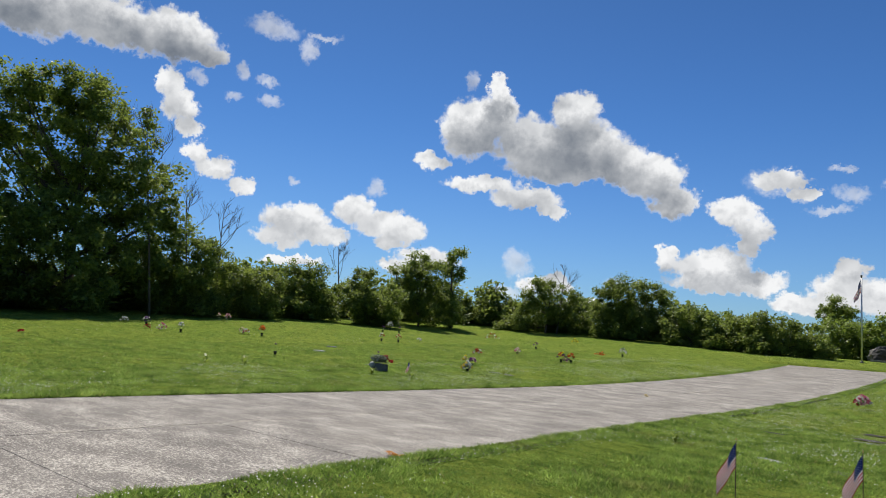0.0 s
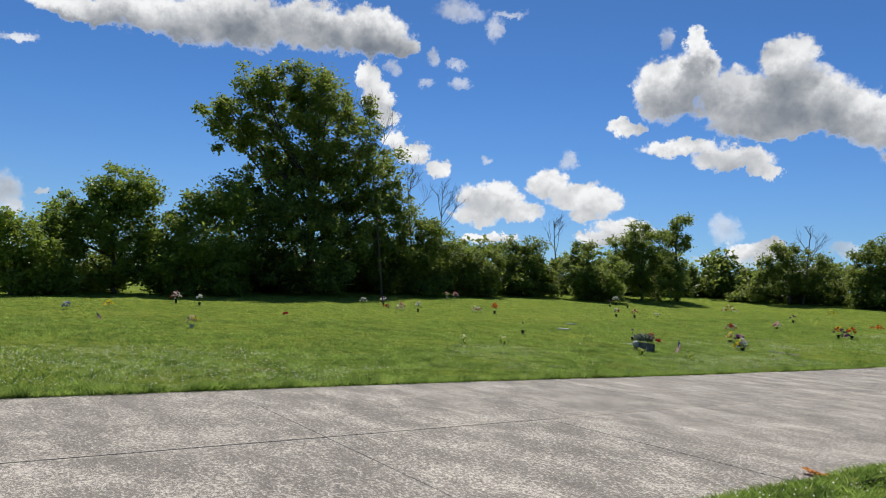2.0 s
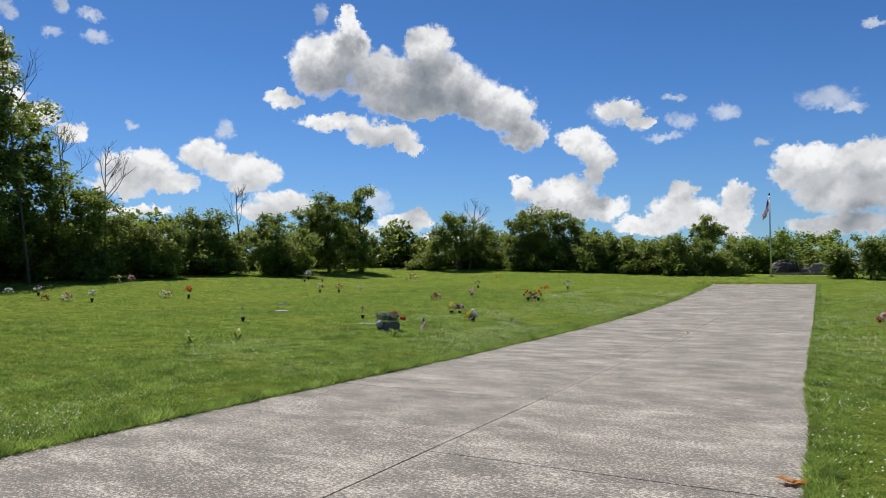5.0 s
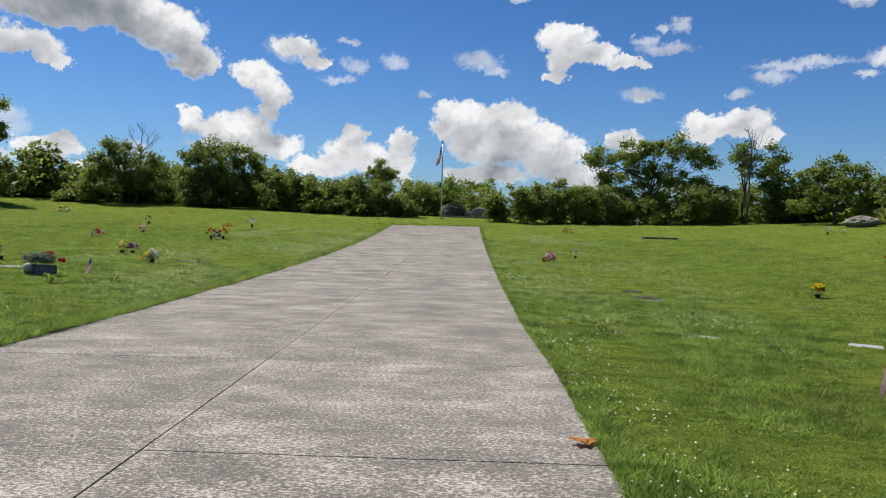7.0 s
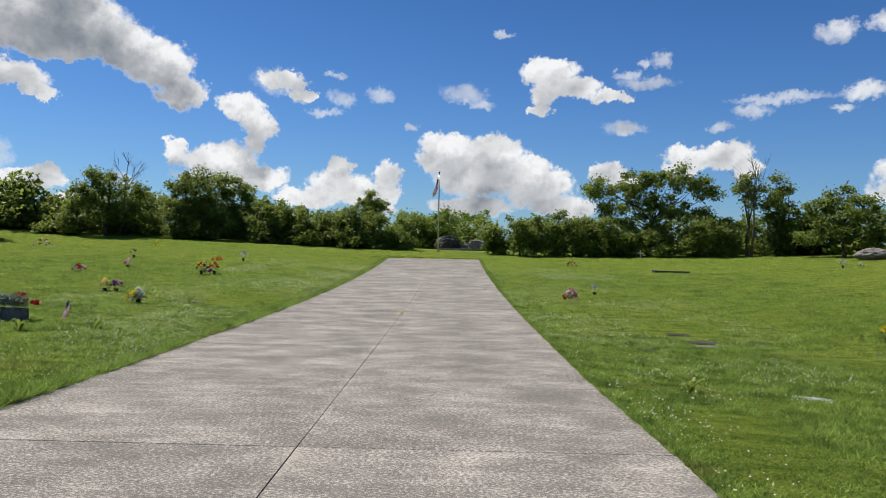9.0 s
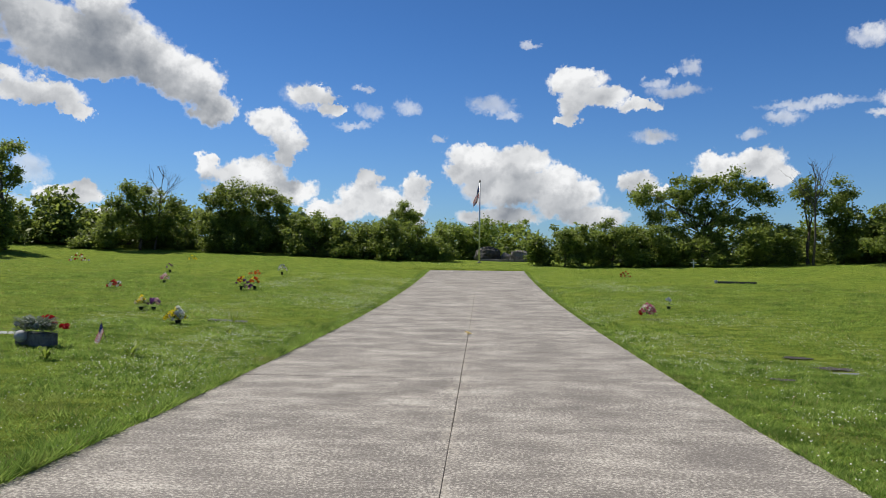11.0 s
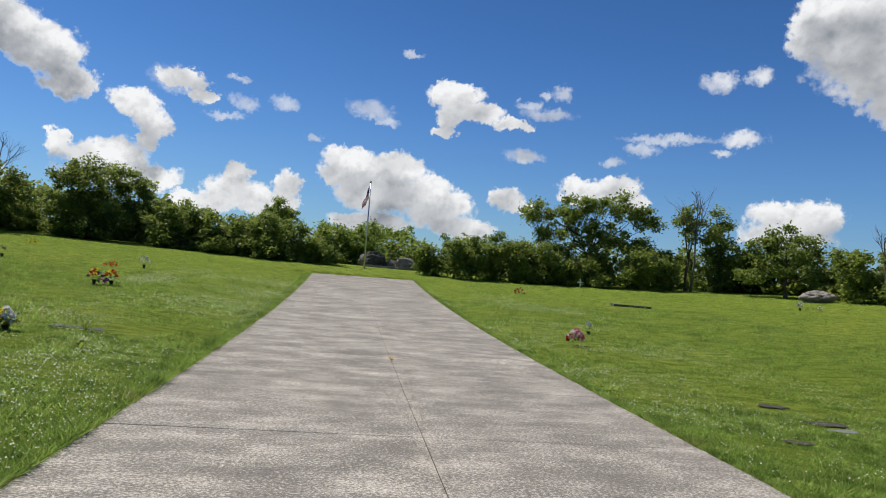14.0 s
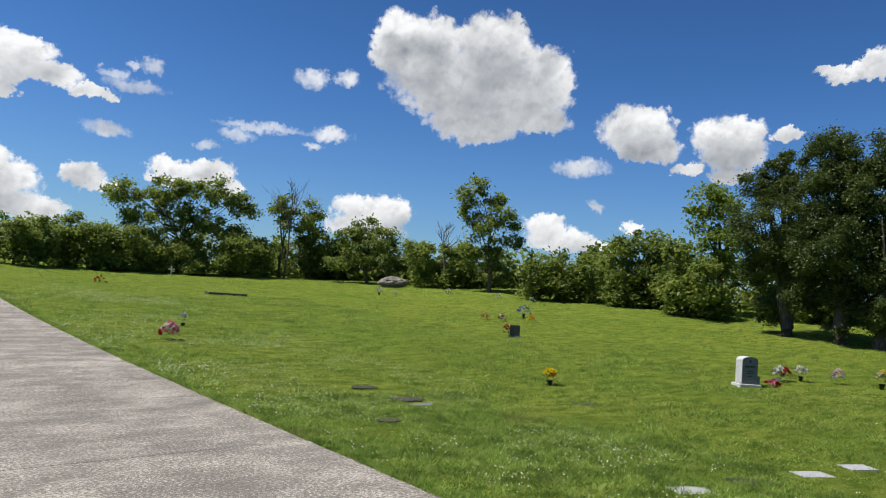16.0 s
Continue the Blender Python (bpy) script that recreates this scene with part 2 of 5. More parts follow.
# ---- materials ----
class Mat:
    """A node material with a Principled shader, and short ways to add nodes."""

    def __init__(self, name, colour=(0.5, 0.5, 0.5), rough=0.8, metal=0.0, spec=0.3):
        self.m = bpy.data.materials.new(name)
        self.m.use_nodes = True
        self.t = self.m.node_tree
        self.p = self.t.nodes["Principled BSDF"]
        self.p.inputs["Base Color"].default_value = (*colour, 1)
        self.p.inputs["Roughness"].default_value = rough
        self.p.inputs["Metallic"].default_value = metal
        self.p.inputs["Specular IOR Level"].default_value = spec

    def put(self, value, socket):
        if isinstance(value, bpy.types.NodeSocket):
            self.t.links.new(value, socket)
        elif isinstance(value, tuple) and len(value) == 3 and socket.type == "RGBA":
            socket.default_value = (*value, 1)
        else:
            socket.default_value = value

    def coords(self, kind="Object"):
        return self.t.nodes.new("ShaderNodeTexCoord").outputs[kind]

    def place(self):
        return self.t.nodes.new("ShaderNodeNewGeometry").outputs["Position"]

    def stretch(self, vector, scale):
        n = self.t.nodes.new("ShaderNodeVectorMath")
        n.operation = "MULTIPLY"
        self.t.links.new(vector, n.inputs[0])
        n.inputs[1].default_value = scale
        return n.outputs[0]

    def noise(self, vector, scale, detail=4.0, rough=0.55):
        n = self.t.nodes.new("ShaderNodeTexNoise")
        self.t.links.new(vector, n.inputs["Vector"])
        n.inputs["Scale"].default_value = scale
        n.inputs["Detail"].default_value = detail
        n.inputs["Roughness"].default_value = rough
        return n.outputs[0]

    def spots(self, vector, scale):
        n = self.t.nodes.new("ShaderNodeTexVoronoi")
        self.t.links.new(vector, n.inputs["Vector"])
        n.inputs["Scale"].default_value = scale
        return n.outputs["Distance"]

    def ramp(self, value, lo, hi, a=0.0, b=1.0):
        n = self.t.nodes.new("ShaderNodeMapRange")
        self.put(value, n.inputs[0])
        for k, v in zip((1, 2, 3, 4), (lo, hi, a, b)):
            n.inputs[k].default_value = v
        return n.outputs[0]

    def mix(self, f, a, b, mode="MIX"):
        n = self.t.nodes.new("ShaderNodeMix")
        n.data_type = "RGBA"
        n.blend_type = mode
        self.put(f, n.inputs[0])
        self.put(a, n.inputs[6])
        self.put(b, n.inputs[7])
        return n.outputs[2]

    def colour(self, value):
        self.put(value, self.p.inputs["Base Color"])
        return self

    def bump(self, value, strength, distance=0.02):
        n = self.t.nodes.new("ShaderNodeBump")
        n.inputs["Strength"].default_value = strength
        n.inputs["Distance"].default_value = distance
        self.t.links.new(value, n.inputs["Height"])
        self.t.links.new(n.outputs[0], self.p.inputs["Normal"])
        return self

    def thin(self, amount, colour):
        """Lets light through, as leaves and cloth do."""
        tr = self.t.nodes.new("ShaderNodeBsdfTranslucent")
        self.put(colour, tr.inputs[0])
        mixer = self.t.nodes.new("ShaderNodeMixShader")
        mixer.inputs[0].default_value = amount
        out = self.t.nodes["Material Output"]
        self.t.links.new(self.p.outputs[0], mixer.inputs[1])
        self.t.links.new(tr.outputs[0], mixer.inputs[2])
        self.t.links.new(mixer.outputs[0], out.inputs[0])
        return self

    def island(self):
        return self.t.nodes.new("ShaderNodeNewGeometry").outputs["Random Per Island"]

    def each(self):
        return self.t.nodes.new("ShaderNodeObjectInfo").outputs["Random"]


def leaf_material(name, dark, mid, light, amount=0.4):
    m = Mat(name, rough=0.5, spec=0.35)
    c = m.mix(m.ramp(m.island(), 0.0, 0.7), dark, mid)
    c = m.mix(m.ramp(m.island(), 0.75, 1.0), c, light)
    c = m.mix(m.ramp(m.noise(m.place(), 1.1, 3), 0.46, 0.66, 0, 0.75), c, light)
    c = m.mix(m.ramp(m.each(), 0, 1, 0, 0.25), c, dark)
    m.colour(c)
    bright = m.mix(0.5, c, light)
    return m.thin(amount, bright).m


LEAF = leaf_material("leaf_green", (0.050, 0.088, 0.017), (0.138, 0.195, 0.034), (0.32, 0.38, 0.075), 0.52)
LEAF_LIGHT = leaf_material("leaf_light_green", (0.082, 0.140, 0.020), (0.170, 0.245, 0.034), (0.31, 0.38, 0.062), 0.5)
LEAF_CEDAR = leaf_material("cedar_scale_leaf", (0.036, 0.062, 0.014), (0.068, 0.100, 0.022), (0.125, 0.160, 0.038), 0.35)

bark = Mat("bark", rough=0.95)
bv = bark.stretch(bark.coords(), (6, 6, 1.2))
bn = bark.noise(bv, 3, 6)
bark.colour(bark.mix(bark.ramp(bn, 0.3, 0.7), (0.045, 0.035, 0.027), (0.15, 0.12, 0.095))).bump(bn, 0.8, 0.03)
dead_bark = Mat("dead_bark", rough=0.95)
dn = dead_bark.noise(dead_bark.stretch(dead_bark.coords(), (8, 8, 1.5)), 3, 5)
dead_bark.colour(dead_bark.mix(dead_bark.ramp(dn, 0.3, 0.7), (0.06, 0.05, 0.042), (0.17, 0.15, 0.13))).bump(dn, 0.6, 0.02)

soil = Mat("lawn", rough=0.95, spec=0.03)
lp = soil.place()
lc = soil.mix(soil.ramp(soil.noise(lp, 0.22, 5, 0.6), 0.36, 0.64), (0.225, 0.310, 0.046), (0.335, 0.385, 0.066))
lc = soil.mix(soil.ramp(soil.noise(soil.stretch(lp, (1, 2.2, 1)), 1.6, 6, 0.7), 0.42, 0.62), lc, (0.085, 0.148, 0.018))
lc = soil.mix(soil.ramp(soil.noise(lp, 14, 4, 0.7), 0.42, 0.66, 0, 0.8), lc, (0.20, 0.245, 0.030))
lc = soil.mix(soil.ramp(soil.noise(lp, 0.6, 4, 0.6), 0.64, 0.74, 0, 0.55), lc, (0.21, 0.175, 0.045))
lc = soil.mix(soil.ramp(soil.noise(lp, 42, 3, 0.7), 0.47, 0.62, 0, 0.6), lc, (0.050, 0.092, 0.011))
soil.colour(lc)
soil.bump(soil.noise(lp, 22, 5, 0.75), 1.0, 0.10)

blade = Mat("grass_blade", rough=0.65, spec=0.08)
gp = blade.place()
gc = blade.mix(blade.island(), (0.128, 0.232, 0.034), (0.47, 0.60, 0.130))
gc = blade.mix(blade.ramp(blade.noise(blade.stretch(gp, (1, 1.6, 1)), 0.9, 5, 0.65), 0.42, 0.62, 0, 0.6), gc, (0.092, 0.165, 0.030))
gc = blade.mix(blade.ramp(blade.noise(gp, 4.0, 3, 0.6), 0.5, 0.7, 0, 0.5), gc, (0.45, 0.54, 0.15))
gc = blade.mix(blade.ramp(blade.noise(gp, 0.5, 4, 0.6), 0.58, 0.75, 0, 0.6), gc, (0.26, 0.215, 0.075))
gc = blade.mix(blade.ramp(blade.noise(gp, 2.2, 4, 0.7), 0.50, 0.62, 0, 0.75), gc, (0.085, 0.150, 0.025))
gc = blade.mix(blade.ramp(blade.island(), 0.93, 0.99), gc, (0.34, 0.29, 0.12))
blade.colour(gc).thin(0.55, gc)

clover = Mat("clover_blossom", rough=0.8)
clover.colour(clover.mix(clover.island(), (0.42, 0.46, 0.30), (0.70, 0.69, 0.58)))

concrete = Mat("broom_finished_concrete", rough=0.88, spec=0.25)
cp = concrete.place()
cb = concrete.mix(concrete.ramp(concrete.noise(cp, 0.45, 4, 0.6), 0.32, 0.68), (0.140, 0.125, 0.107), (0.186, 0.167, 0.143))


def total(a, b, k):
    n = concrete.t.nodes.new("ShaderNodeMath")
    n.operation = "MULTIPLY_ADD"
    concrete.put(b, n.inputs[0])
    n.inputs[1].default_value = k
    concrete.put(a, n.inputs[2])
    return n.outputs[0]


# paste worn off in patches and broom streaks, showing pale sand and dark pits
patch = concrete.noise(concrete.stretch(cp, (0.75, 1.2, 1)), 1.3, 6, 0.68)
streak = concrete.noise(concrete.stretch(cp, (0.45, 5.0, 1)), 1.5, 5, 0.65)
grit = concrete.noise(concrete.stretch(cp, (1.0, 1.5, 1)), 30, 5, 0.82)
pale = total(total(grit, patch, 0.34), streak, 0.11)
cb = concrete.mix(concrete.ramp(pale, 0.705, 0.835, 0, 0.92), cb, (0.61, 0.56, 0.475))
pits = total(concrete.noise(concrete.stretch(cp, (1.0, 1.6, 1)), 36, 5, 0.8), patch, -0.12)
cb = concrete.mix(concrete.ramp(pits, 0.465, 0.535, 0, 0.75), cb, (0.070, 0.061, 0.055))
scuff = concrete.noise(concrete.stretch(cp, (0.7, 14, 1)), 1.7, 4, 0.7)
cb = concrete.mix(concrete.ramp(scuff, 0.60, 0.68, 0, 0.38), cb, (0.48, 0.445, 0.385))
# bleached strip along the centre joint
across = concrete.t.nodes.new("ShaderNodeSeparateXYZ")
concrete.put(cp, across.inputs[0])
middle = concrete.t.nodes.new("ShaderNodeMath")
middle.operation = "ABSOLUTE"
concrete.put(across.outputs[0], middle.inputs[0])
strip = total(concrete.noise(concrete.stretch(cp, (3, 1, 1)), 1.3, 5, 0.7), middle.outputs[0], -0.9)
strip = total(strip, grit, 0.5)
cb = concrete.mix(concrete.ramp(strip, 0.68, 0.90, 0, 0.7), cb, (0.47, 0.425, 0.345))
worn = concrete.noise(concrete.stretch(cp, (0.6, 1.3, 1)), 0.9, 4, 0.6)
cb = concrete.mix(concrete.ramp(worn, 0.56, 0.78, 0, 0.16), cb, (0.10, 0.088, 0.078))
cb = concrete.mix(concrete.ramp(concrete.each(), 0, 1, 0, 0.12), cb, (0.14, 0.124, 0.11))
concrete.colour(cb)
concrete.bump(concrete.noise(concrete.stretch(cp, (10, 40, 8)), 2.0, 4, 0.7), 0.5, 0.006)

joint = Mat("joint_dirt", (0.045, 0.038, 0.03), 0.98)
joint.colour(joint.mix(joint.noise(joint.place(), 9, 4), (0.02, 0.018, 0.014), (0.09, 0.08, 0.06)))

stone = Mat("grey_granite", rough=0.75)
sp = stone.coords()
sc = stone.mix(stone.ramp(stone.noise(sp, 60, 4, 0.7), 0.35, 0.65), (0.085, 0.092, 0.095), (0.22, 0.225, 0.225))
stone.colour(sc).bump(stone.noise(sp, 50, 5), 0.25, 0.004)
pitched = Mat("rock_pitched_granite", rough=0.9)
pp = pitched.coords()
pitched.colour(pitched.mix(pitched.ramp(pitched.noise(pp, 30, 5, 0.7), 0.3, 0.7), (0.34, 0.34, 0.33), (0.66, 0.66, 0.64))).bump(pitched.noise(pp, 18, 5), 1.0, 0.03)
polished = Mat("dark_polished_granite", rough=0.25, spec=0.5)
polished.colour(polished.mix(polished.ramp(polished.noise(polished.coords(), 90, 3), 0.4, 0.6), (0.018, 0.019, 0.02), (0.06, 0.062, 0.065)))
rock = Mat("weathered_boulder", rough=0.95)
rp = rock.coords()
rc = rock.mix(rock.ramp(rock.noise(rp, 1.6, 7, 0.65), 0.3, 0.7), (0.13, 0.115, 0.10), (0.34, 0.31, 0.28))
rc = rock.mix(rock.ramp(rock.noise(rp, 7, 5, 0.7), 0.55, 0.7), rc, (0.08, 0.072, 0.062))
rock.colour(rc).bump(rock.noise(rp, 5, 8, 0.7), 1.0, 0.08)
dark_rock = Mat("dark_boulder_face", rough=0.85)
dp = dark_rock.coords()
dark_rock.colour(dark_rock.mix(dark_rock.ramp(dark_rock.noise(dp, 3, 6, 0.65), 0.3, 0.7), (0.025, 0.024, 0.024), (0.085, 0.08, 0.076))).bump(dark_rock.noise(dp, 6, 7, 0.7), 0.8, 0.05)
dark_stone = Mat("weathered_grey_stone", rough=0.85)
dark_stone.colour(dark_stone.mix(dark_stone.ramp(dark_stone.noise(dark_stone.coords(), 14, 6, 0.7), 0.3, 0.7), (0.07, 0.072, 0.072), (0.19, 0.19, 0.185))).bump(dark_stone.noise(dark_stone.coords(), 30, 5), 0.5, 0.006)
bronze = Mat("dark_bronze_plate", rough=0.45, metal=0.7)
bronze.colour(bronze.mix(bronze.noise(bronze.coords(), 20, 5), (0.05, 0.045, 0.035), (0.13, 0.11, 0.08)))
pale_stone = Mat("pale_marker_stone", rough=0.7)
pale_stone.colour(pale_stone.mix(pale_stone.ramp(pale_stone.noise(pale_stone.coords(), 25, 6, 0.7), 0.3, 0.7), (0.24, 0.24, 0.24), (0.46, 0.46, 0.45))).bump(pale_stone.noise(pale_stone.coords(), 40, 4), 0.3, 0.004)
steel = Mat("brushed_aluminium", (0.58, 0.58, 0.57), 0.38, 0.9)
steel.colour(steel.mix(steel.noise(steel.stretch(steel.coords(), (30, 30, 2)), 2, 4), (0.48, 0.48, 0.47), (0.66, 0.66, 0.65)))
brass = Mat("gold_finial", (0.55, 0.40, 0.12), 0.3, 1.0)
wood_stick = Mat("dark_wooden_stick", (0.10, 0.07, 0.045), 0.7)
wood_stick.colour(wood_stick.mix(wood_stick.noise(wood_stick.coords(), 40, 3), (0.06, 0.042, 0.028), (0.15, 0.11, 0.07)))


def simple(name, colour, rough=0.6, amount=0.0):
    m = Mat(name, colour, rough)
    dark = tuple(0.72 * c for c in colour)
    c = m.mix(m.ramp(m.noise(m.coords(), 45, 3), 0.35, 0.65), dark, colour)
    c = m.mix(m.ramp(m.each(), 0, 1, 0, 0.25), c, dark)
    m.colour(c)
    return m.thin(amount, c).m if amount else m.m


PETAL = {
    "red": simple("red_petal", (0.42, 0.015, 0.02), 0.6, 0.42),
    "white": simple("white_petal", (0.80, 0.79, 0.75), 0.6, 0.42),
    "yellow": simple("yellow_petal", (0.86, 0.70, 0.03), 0.6, 0.42),
    "orange": simple("orange_petal", (0.75, 0.16, 0.015), 0.6, 0.42),
    "pink": simple("pink_petal", (0.66, 0.17, 0.30), 0.6, 0.42),
    "palepink": simple("pale_pink_petal", (0.78, 0.50, 0.52), 0.6, 0.42),
    "purple": simple("purple_petal", (0.16, 0.05, 0.20), 0.6, 0.42),
    "blue": simple("blue_petal", (0.10, 0.13, 0.48), 0.6, 0.42),
    "peach": simple("peach_petal", (0.78, 0.36, 0.18), 0.6, 0.42),
    "silver": simple("silver_grey_petal", (0.42, 0.46, 0.47), 0.6, 0.2),
    "cream": simple("cream_petal", (0.75, 0.68, 0.42), 0.6, 0.42),
}
STEM = simple("silk_leaf_green", (0.04, 0.10, 0.02), 0.5, 0.2)
GREYLEAF = simple("grey_green_foliage", (0.20, 0.24, 0.17), 0.6, 0.2)
VASE = {"dark": simple("dark_green_plastic", (0.012, 0.022, 0.014), 0.4), "white": simple("white_plastic", (0.72, 0.72, 0.70), 0.35), "bronze": bronze.m}
CLOTH = {"red": simple("flag_red_cloth", (0.42, 0.014, 0.03), 0.75, 0.45), "white": simple("flag_white_cloth", (0.80, 0.79, 0.77), 0.75, 0.45), "blue": simple("flag_blue_cloth", (0.022, 0.035, 0.15), 0.75, 0.4)}


# ---- building helpers ----
def part(name, bm, material, parent=None, label="", smooth=False):
    """Links a bmesh as one mesh object, under a thing or a part where one is given."""
    me = bpy.data.meshes.new(name)
    bm.to_mesh(me)
    bm.free()
    for m in material if isinstance(material, (list, tuple)) else (material,):
        me.materials.append(m)
    if smooth:
        for f in me.polygons:
            f.use_smooth = True
    ob = new(name, me)
    ob.parent = parent
    return tagged(ob, label)


def child(name, mesh, parent, m, label=""):
    """One more object on a mesh that is already there."""
    ob = new(name, mesh)
    ob.parent = parent
    ob.matrix_basis = m
    return tagged(ob, label)


def raw_mesh(name, verts, faces, material, smooth=False):
    """A mesh from arrays of corners and of faces that all have as many corners."""
    me = bpy.data.meshes.new(name)
    verts, faces = np.asarray(verts, np.float32), np.asarray(faces, np.int32)
    n, k = faces.shape
    me.vertices.add(len(verts))
    me.vertices.foreach_set("co", verts.ravel())
    me.loops.add(n * k)
    me.loops.foreach_set("vertex_index", faces.ravel())
    me.polygons.add(n)
    me.polygons.foreach_set("loop_start", np.arange(n, dtype=np.int32) * k)
    if smooth:
        me.polygons.foreach_set("use_smooth", np.ones(n, bool))
    me.update(calc_edges=True)
    me.materials.append(material)
    return me


TERRAIN = (-0.0217, -0.1821, 0.092, 0.2818, 0.0056, 0.1936, 0.094, 0.2255, -0.0229, 0.0062, 0.0157, -0.0811)
LEFT, RIGHT = -3.20, 3.11


def ease(f):
    f = np.clip(f, 0, 1)
    return f * f * (3 - 2 * f)


def wider(y):
    """How much further out the drive's left and right edges lie at y: it flares a little at its near end."""
    y = np.asarray(y, float)
    return -0.22 * ease((4 - y) / 8), 0.10 * ease((4 - y) / 5)


def beside(x, y):
    """How far a place lies beside the drive."""
    dl, dr = wider(y)
    return np.maximum(np.asarray(x) - RIGHT - dr, LEFT + dl - np.asarray(x))


def road_height(y):
    y = np.minimum(y, 45.0)
    return 0.00088 * np.maximum(y - 8.0, 0) ** 2 + 0.002 * np.minimum(np.maximum(y, -60), 0)


def ground_height(x, y):
    """The lie of the land: a shallow bowl that rises to the tree lines."""
    x, y = np.asarray(x, float), np.asarray(y, float)
    u, v = np.clip(x, -40, 36) / 20, np.clip(y, -20, 52) / 20
    powers = (1, u, v, u * u, u * v, v * v, u**3, u * u * v, u * v * v, v**3, u**4, u * u * v * v)
    h = sum(c * p for c, p in zip(TERRAIN, powers))
    w = np.clip(beside(x, y) / 3.0, 0, 1)
    w = np.where(y > 42.0, 1.0, w * w * (3 - 2 * w))
    h = road_height(y) * (1 - w) + h * w
    h = h - np.where(x > RIGHT, 0.2, 0.0) * np.exp(-(((x - 8) / 4.5) ** 2) - ((y - 10) / 8) ** 2) * np.clip(beside(x, y) / 1.0, 0, 1)
    h = h - 0.5 * np.exp(-(((x + 29) / 9) ** 2) - ((y - 40) / 9) ** 2)
    return h + np.where(y > 42.0, 0.12, 0.0) * np.exp(-((x / 9) ** 2) - ((y - 48) / 4) ** 2)


def land(x, y):
    return float(ground_height(x, y))


def thing(name, x, y, turn=0.0, z=None):
    """An Empty on the ground that parents a thing's parts."""
    ob = new(name)
    ob.empty_display_size = 0.2
    ob.matrix_basis = pose(x, y, land(x, y) if z is None else z, 0, 0, turn)
    return ob


def tube(bm, points, radii, sides=6):
    """A tapered tube along a line of points."""
    rings = []
    for i, p in enumerate(points):
        a = Vector(points[min(i + 1, len(points) - 1)]) - Vector(points[max(i - 1, 0)])
        q = a.to_track_quat("Z", "Y") if a.length else Vector((0, 0, 1)).to_track_quat("Z", "Y")
        rings.append([bm.verts.new(Vector(p) + q @ Vector((radii[i] * math.cos(k * math.tau / sides), radii[i] * math.sin(k * math.tau / sides), 0))) for k in range(sides)])
    for r0, r1 in zip(rings, rings[1:]):
        for k in range(sides):
            bm.faces.new((r0[k], r0[(k + 1) % sides], r1[(k + 1) % sides], r1[k]))
    bm.faces.new(rings[0][::-1])
    bm.faces.new(rings[-1])


def slab(bm, x0, x1, y0, y1, z0, z1, bevel=0.0):
    made = bmesh.ops.create_cube(bm, size=1)["verts"]
    for v in made:
        v.co = Vector((x0 + (v.co.x + 0.5) * (x1 - x0), y0 + (v.co.y + 0.5) * (y1 - y0), z0 + (v.co.z + 0.5) * (z1 - z0)))
    if bevel:
        edges = list({e for v in made for e in v.link_edges})
        bmesh.ops.bevel(bm, geom=edges, offset=bevel, segments=2, affect="EDGES", profile=0.6)


def lathe(bm, profile, sides=12):
    """A turned shape out of (radius, height) pairs."""
    rings = [[bm.verts.new((r * math.cos(k * math.tau / sides), r * math.sin(k * math.tau / sides), z)) for k in range(sides)] for r, z in profile]
    for r0, r1 in zip(rings, rings[1:]):
        for k in range(sides):
            bm.faces.new((r0[k], r0[(k + 1) % sides], r1[(k + 1) % sides], r1[k]))
    bm.faces.new(rings[0][::-1])
    bm.faces.new(rings[-1])


# ---- ground ----
def steps(*spans):
    """Grid lines: (start, end, spacing) spans joined."""
    out = []
    for a, b, d in spans:
        n = max(1, round((b - a) / d))
        out += [a + (b - a) * i / n for i in range(n)]
    return out + [spans[-1][1]]


gx = np.array(steps((-3000, -200, 700), (-200, -48, 19), (-48, -12, 1.0), (-12, LEFT, 0.5), (LEFT, RIGHT, 7), (RIGHT, 14, 0.5), (14, 42, 1.0), (42, 200, 19), (200, 3000, 700)))
gy = np.array(steps((-3000, -200, 700), (-200, -30, 17), (-30, -12, 1.0), (-12, 42, 0.6), (42, 42.1, 0.1), (42.1, 60, 1.0), (60, 200, 14), (200, 3000, 700)))
mx, my = np.meshgrid(gx, gy, indexing="ij")
flare = wider(my)
mx = mx + np.where(mx < 0, flare[0], flare[1]) * np.clip(1 - np.maximum(mx - RIGHT, LEFT - mx) / 6, 0, 1)
mz = ground_height(mx, my)
wave = 0.018 * np.sin(mx * 1.7 + 0.6 * np.sin(my * 1.1)) * np.sin(my * 1.3 + 0.8 * np.sin(mx * 0.7))
mz += np.where(beside(mx, my) > 0.2, wave, 0.0)
under = (beside(mx, my) <= 1e-6) & (my <= 42.0 + 1e-6) & (my > -31)
mz = np.where(under, mz - 0.16, mz)
nx, ny = len(gx), len(gy)
ids = np.arange(nx * ny).reshape(nx, ny)
quads = np.stack([ids[:-1, :-1], ids[1:, :-1], ids[1:, 1:], ids[:-1, 1:]], -1).reshape(-1, 4)
ground = new("ground", raw_mesh("ground", np.stack([mx, my, mz], -1).reshape(-1, 3), quads, soil.m, True))
tagged(ground, "mown green cemetery lawn rising gently to tree lines", "lawn", kind="structure")


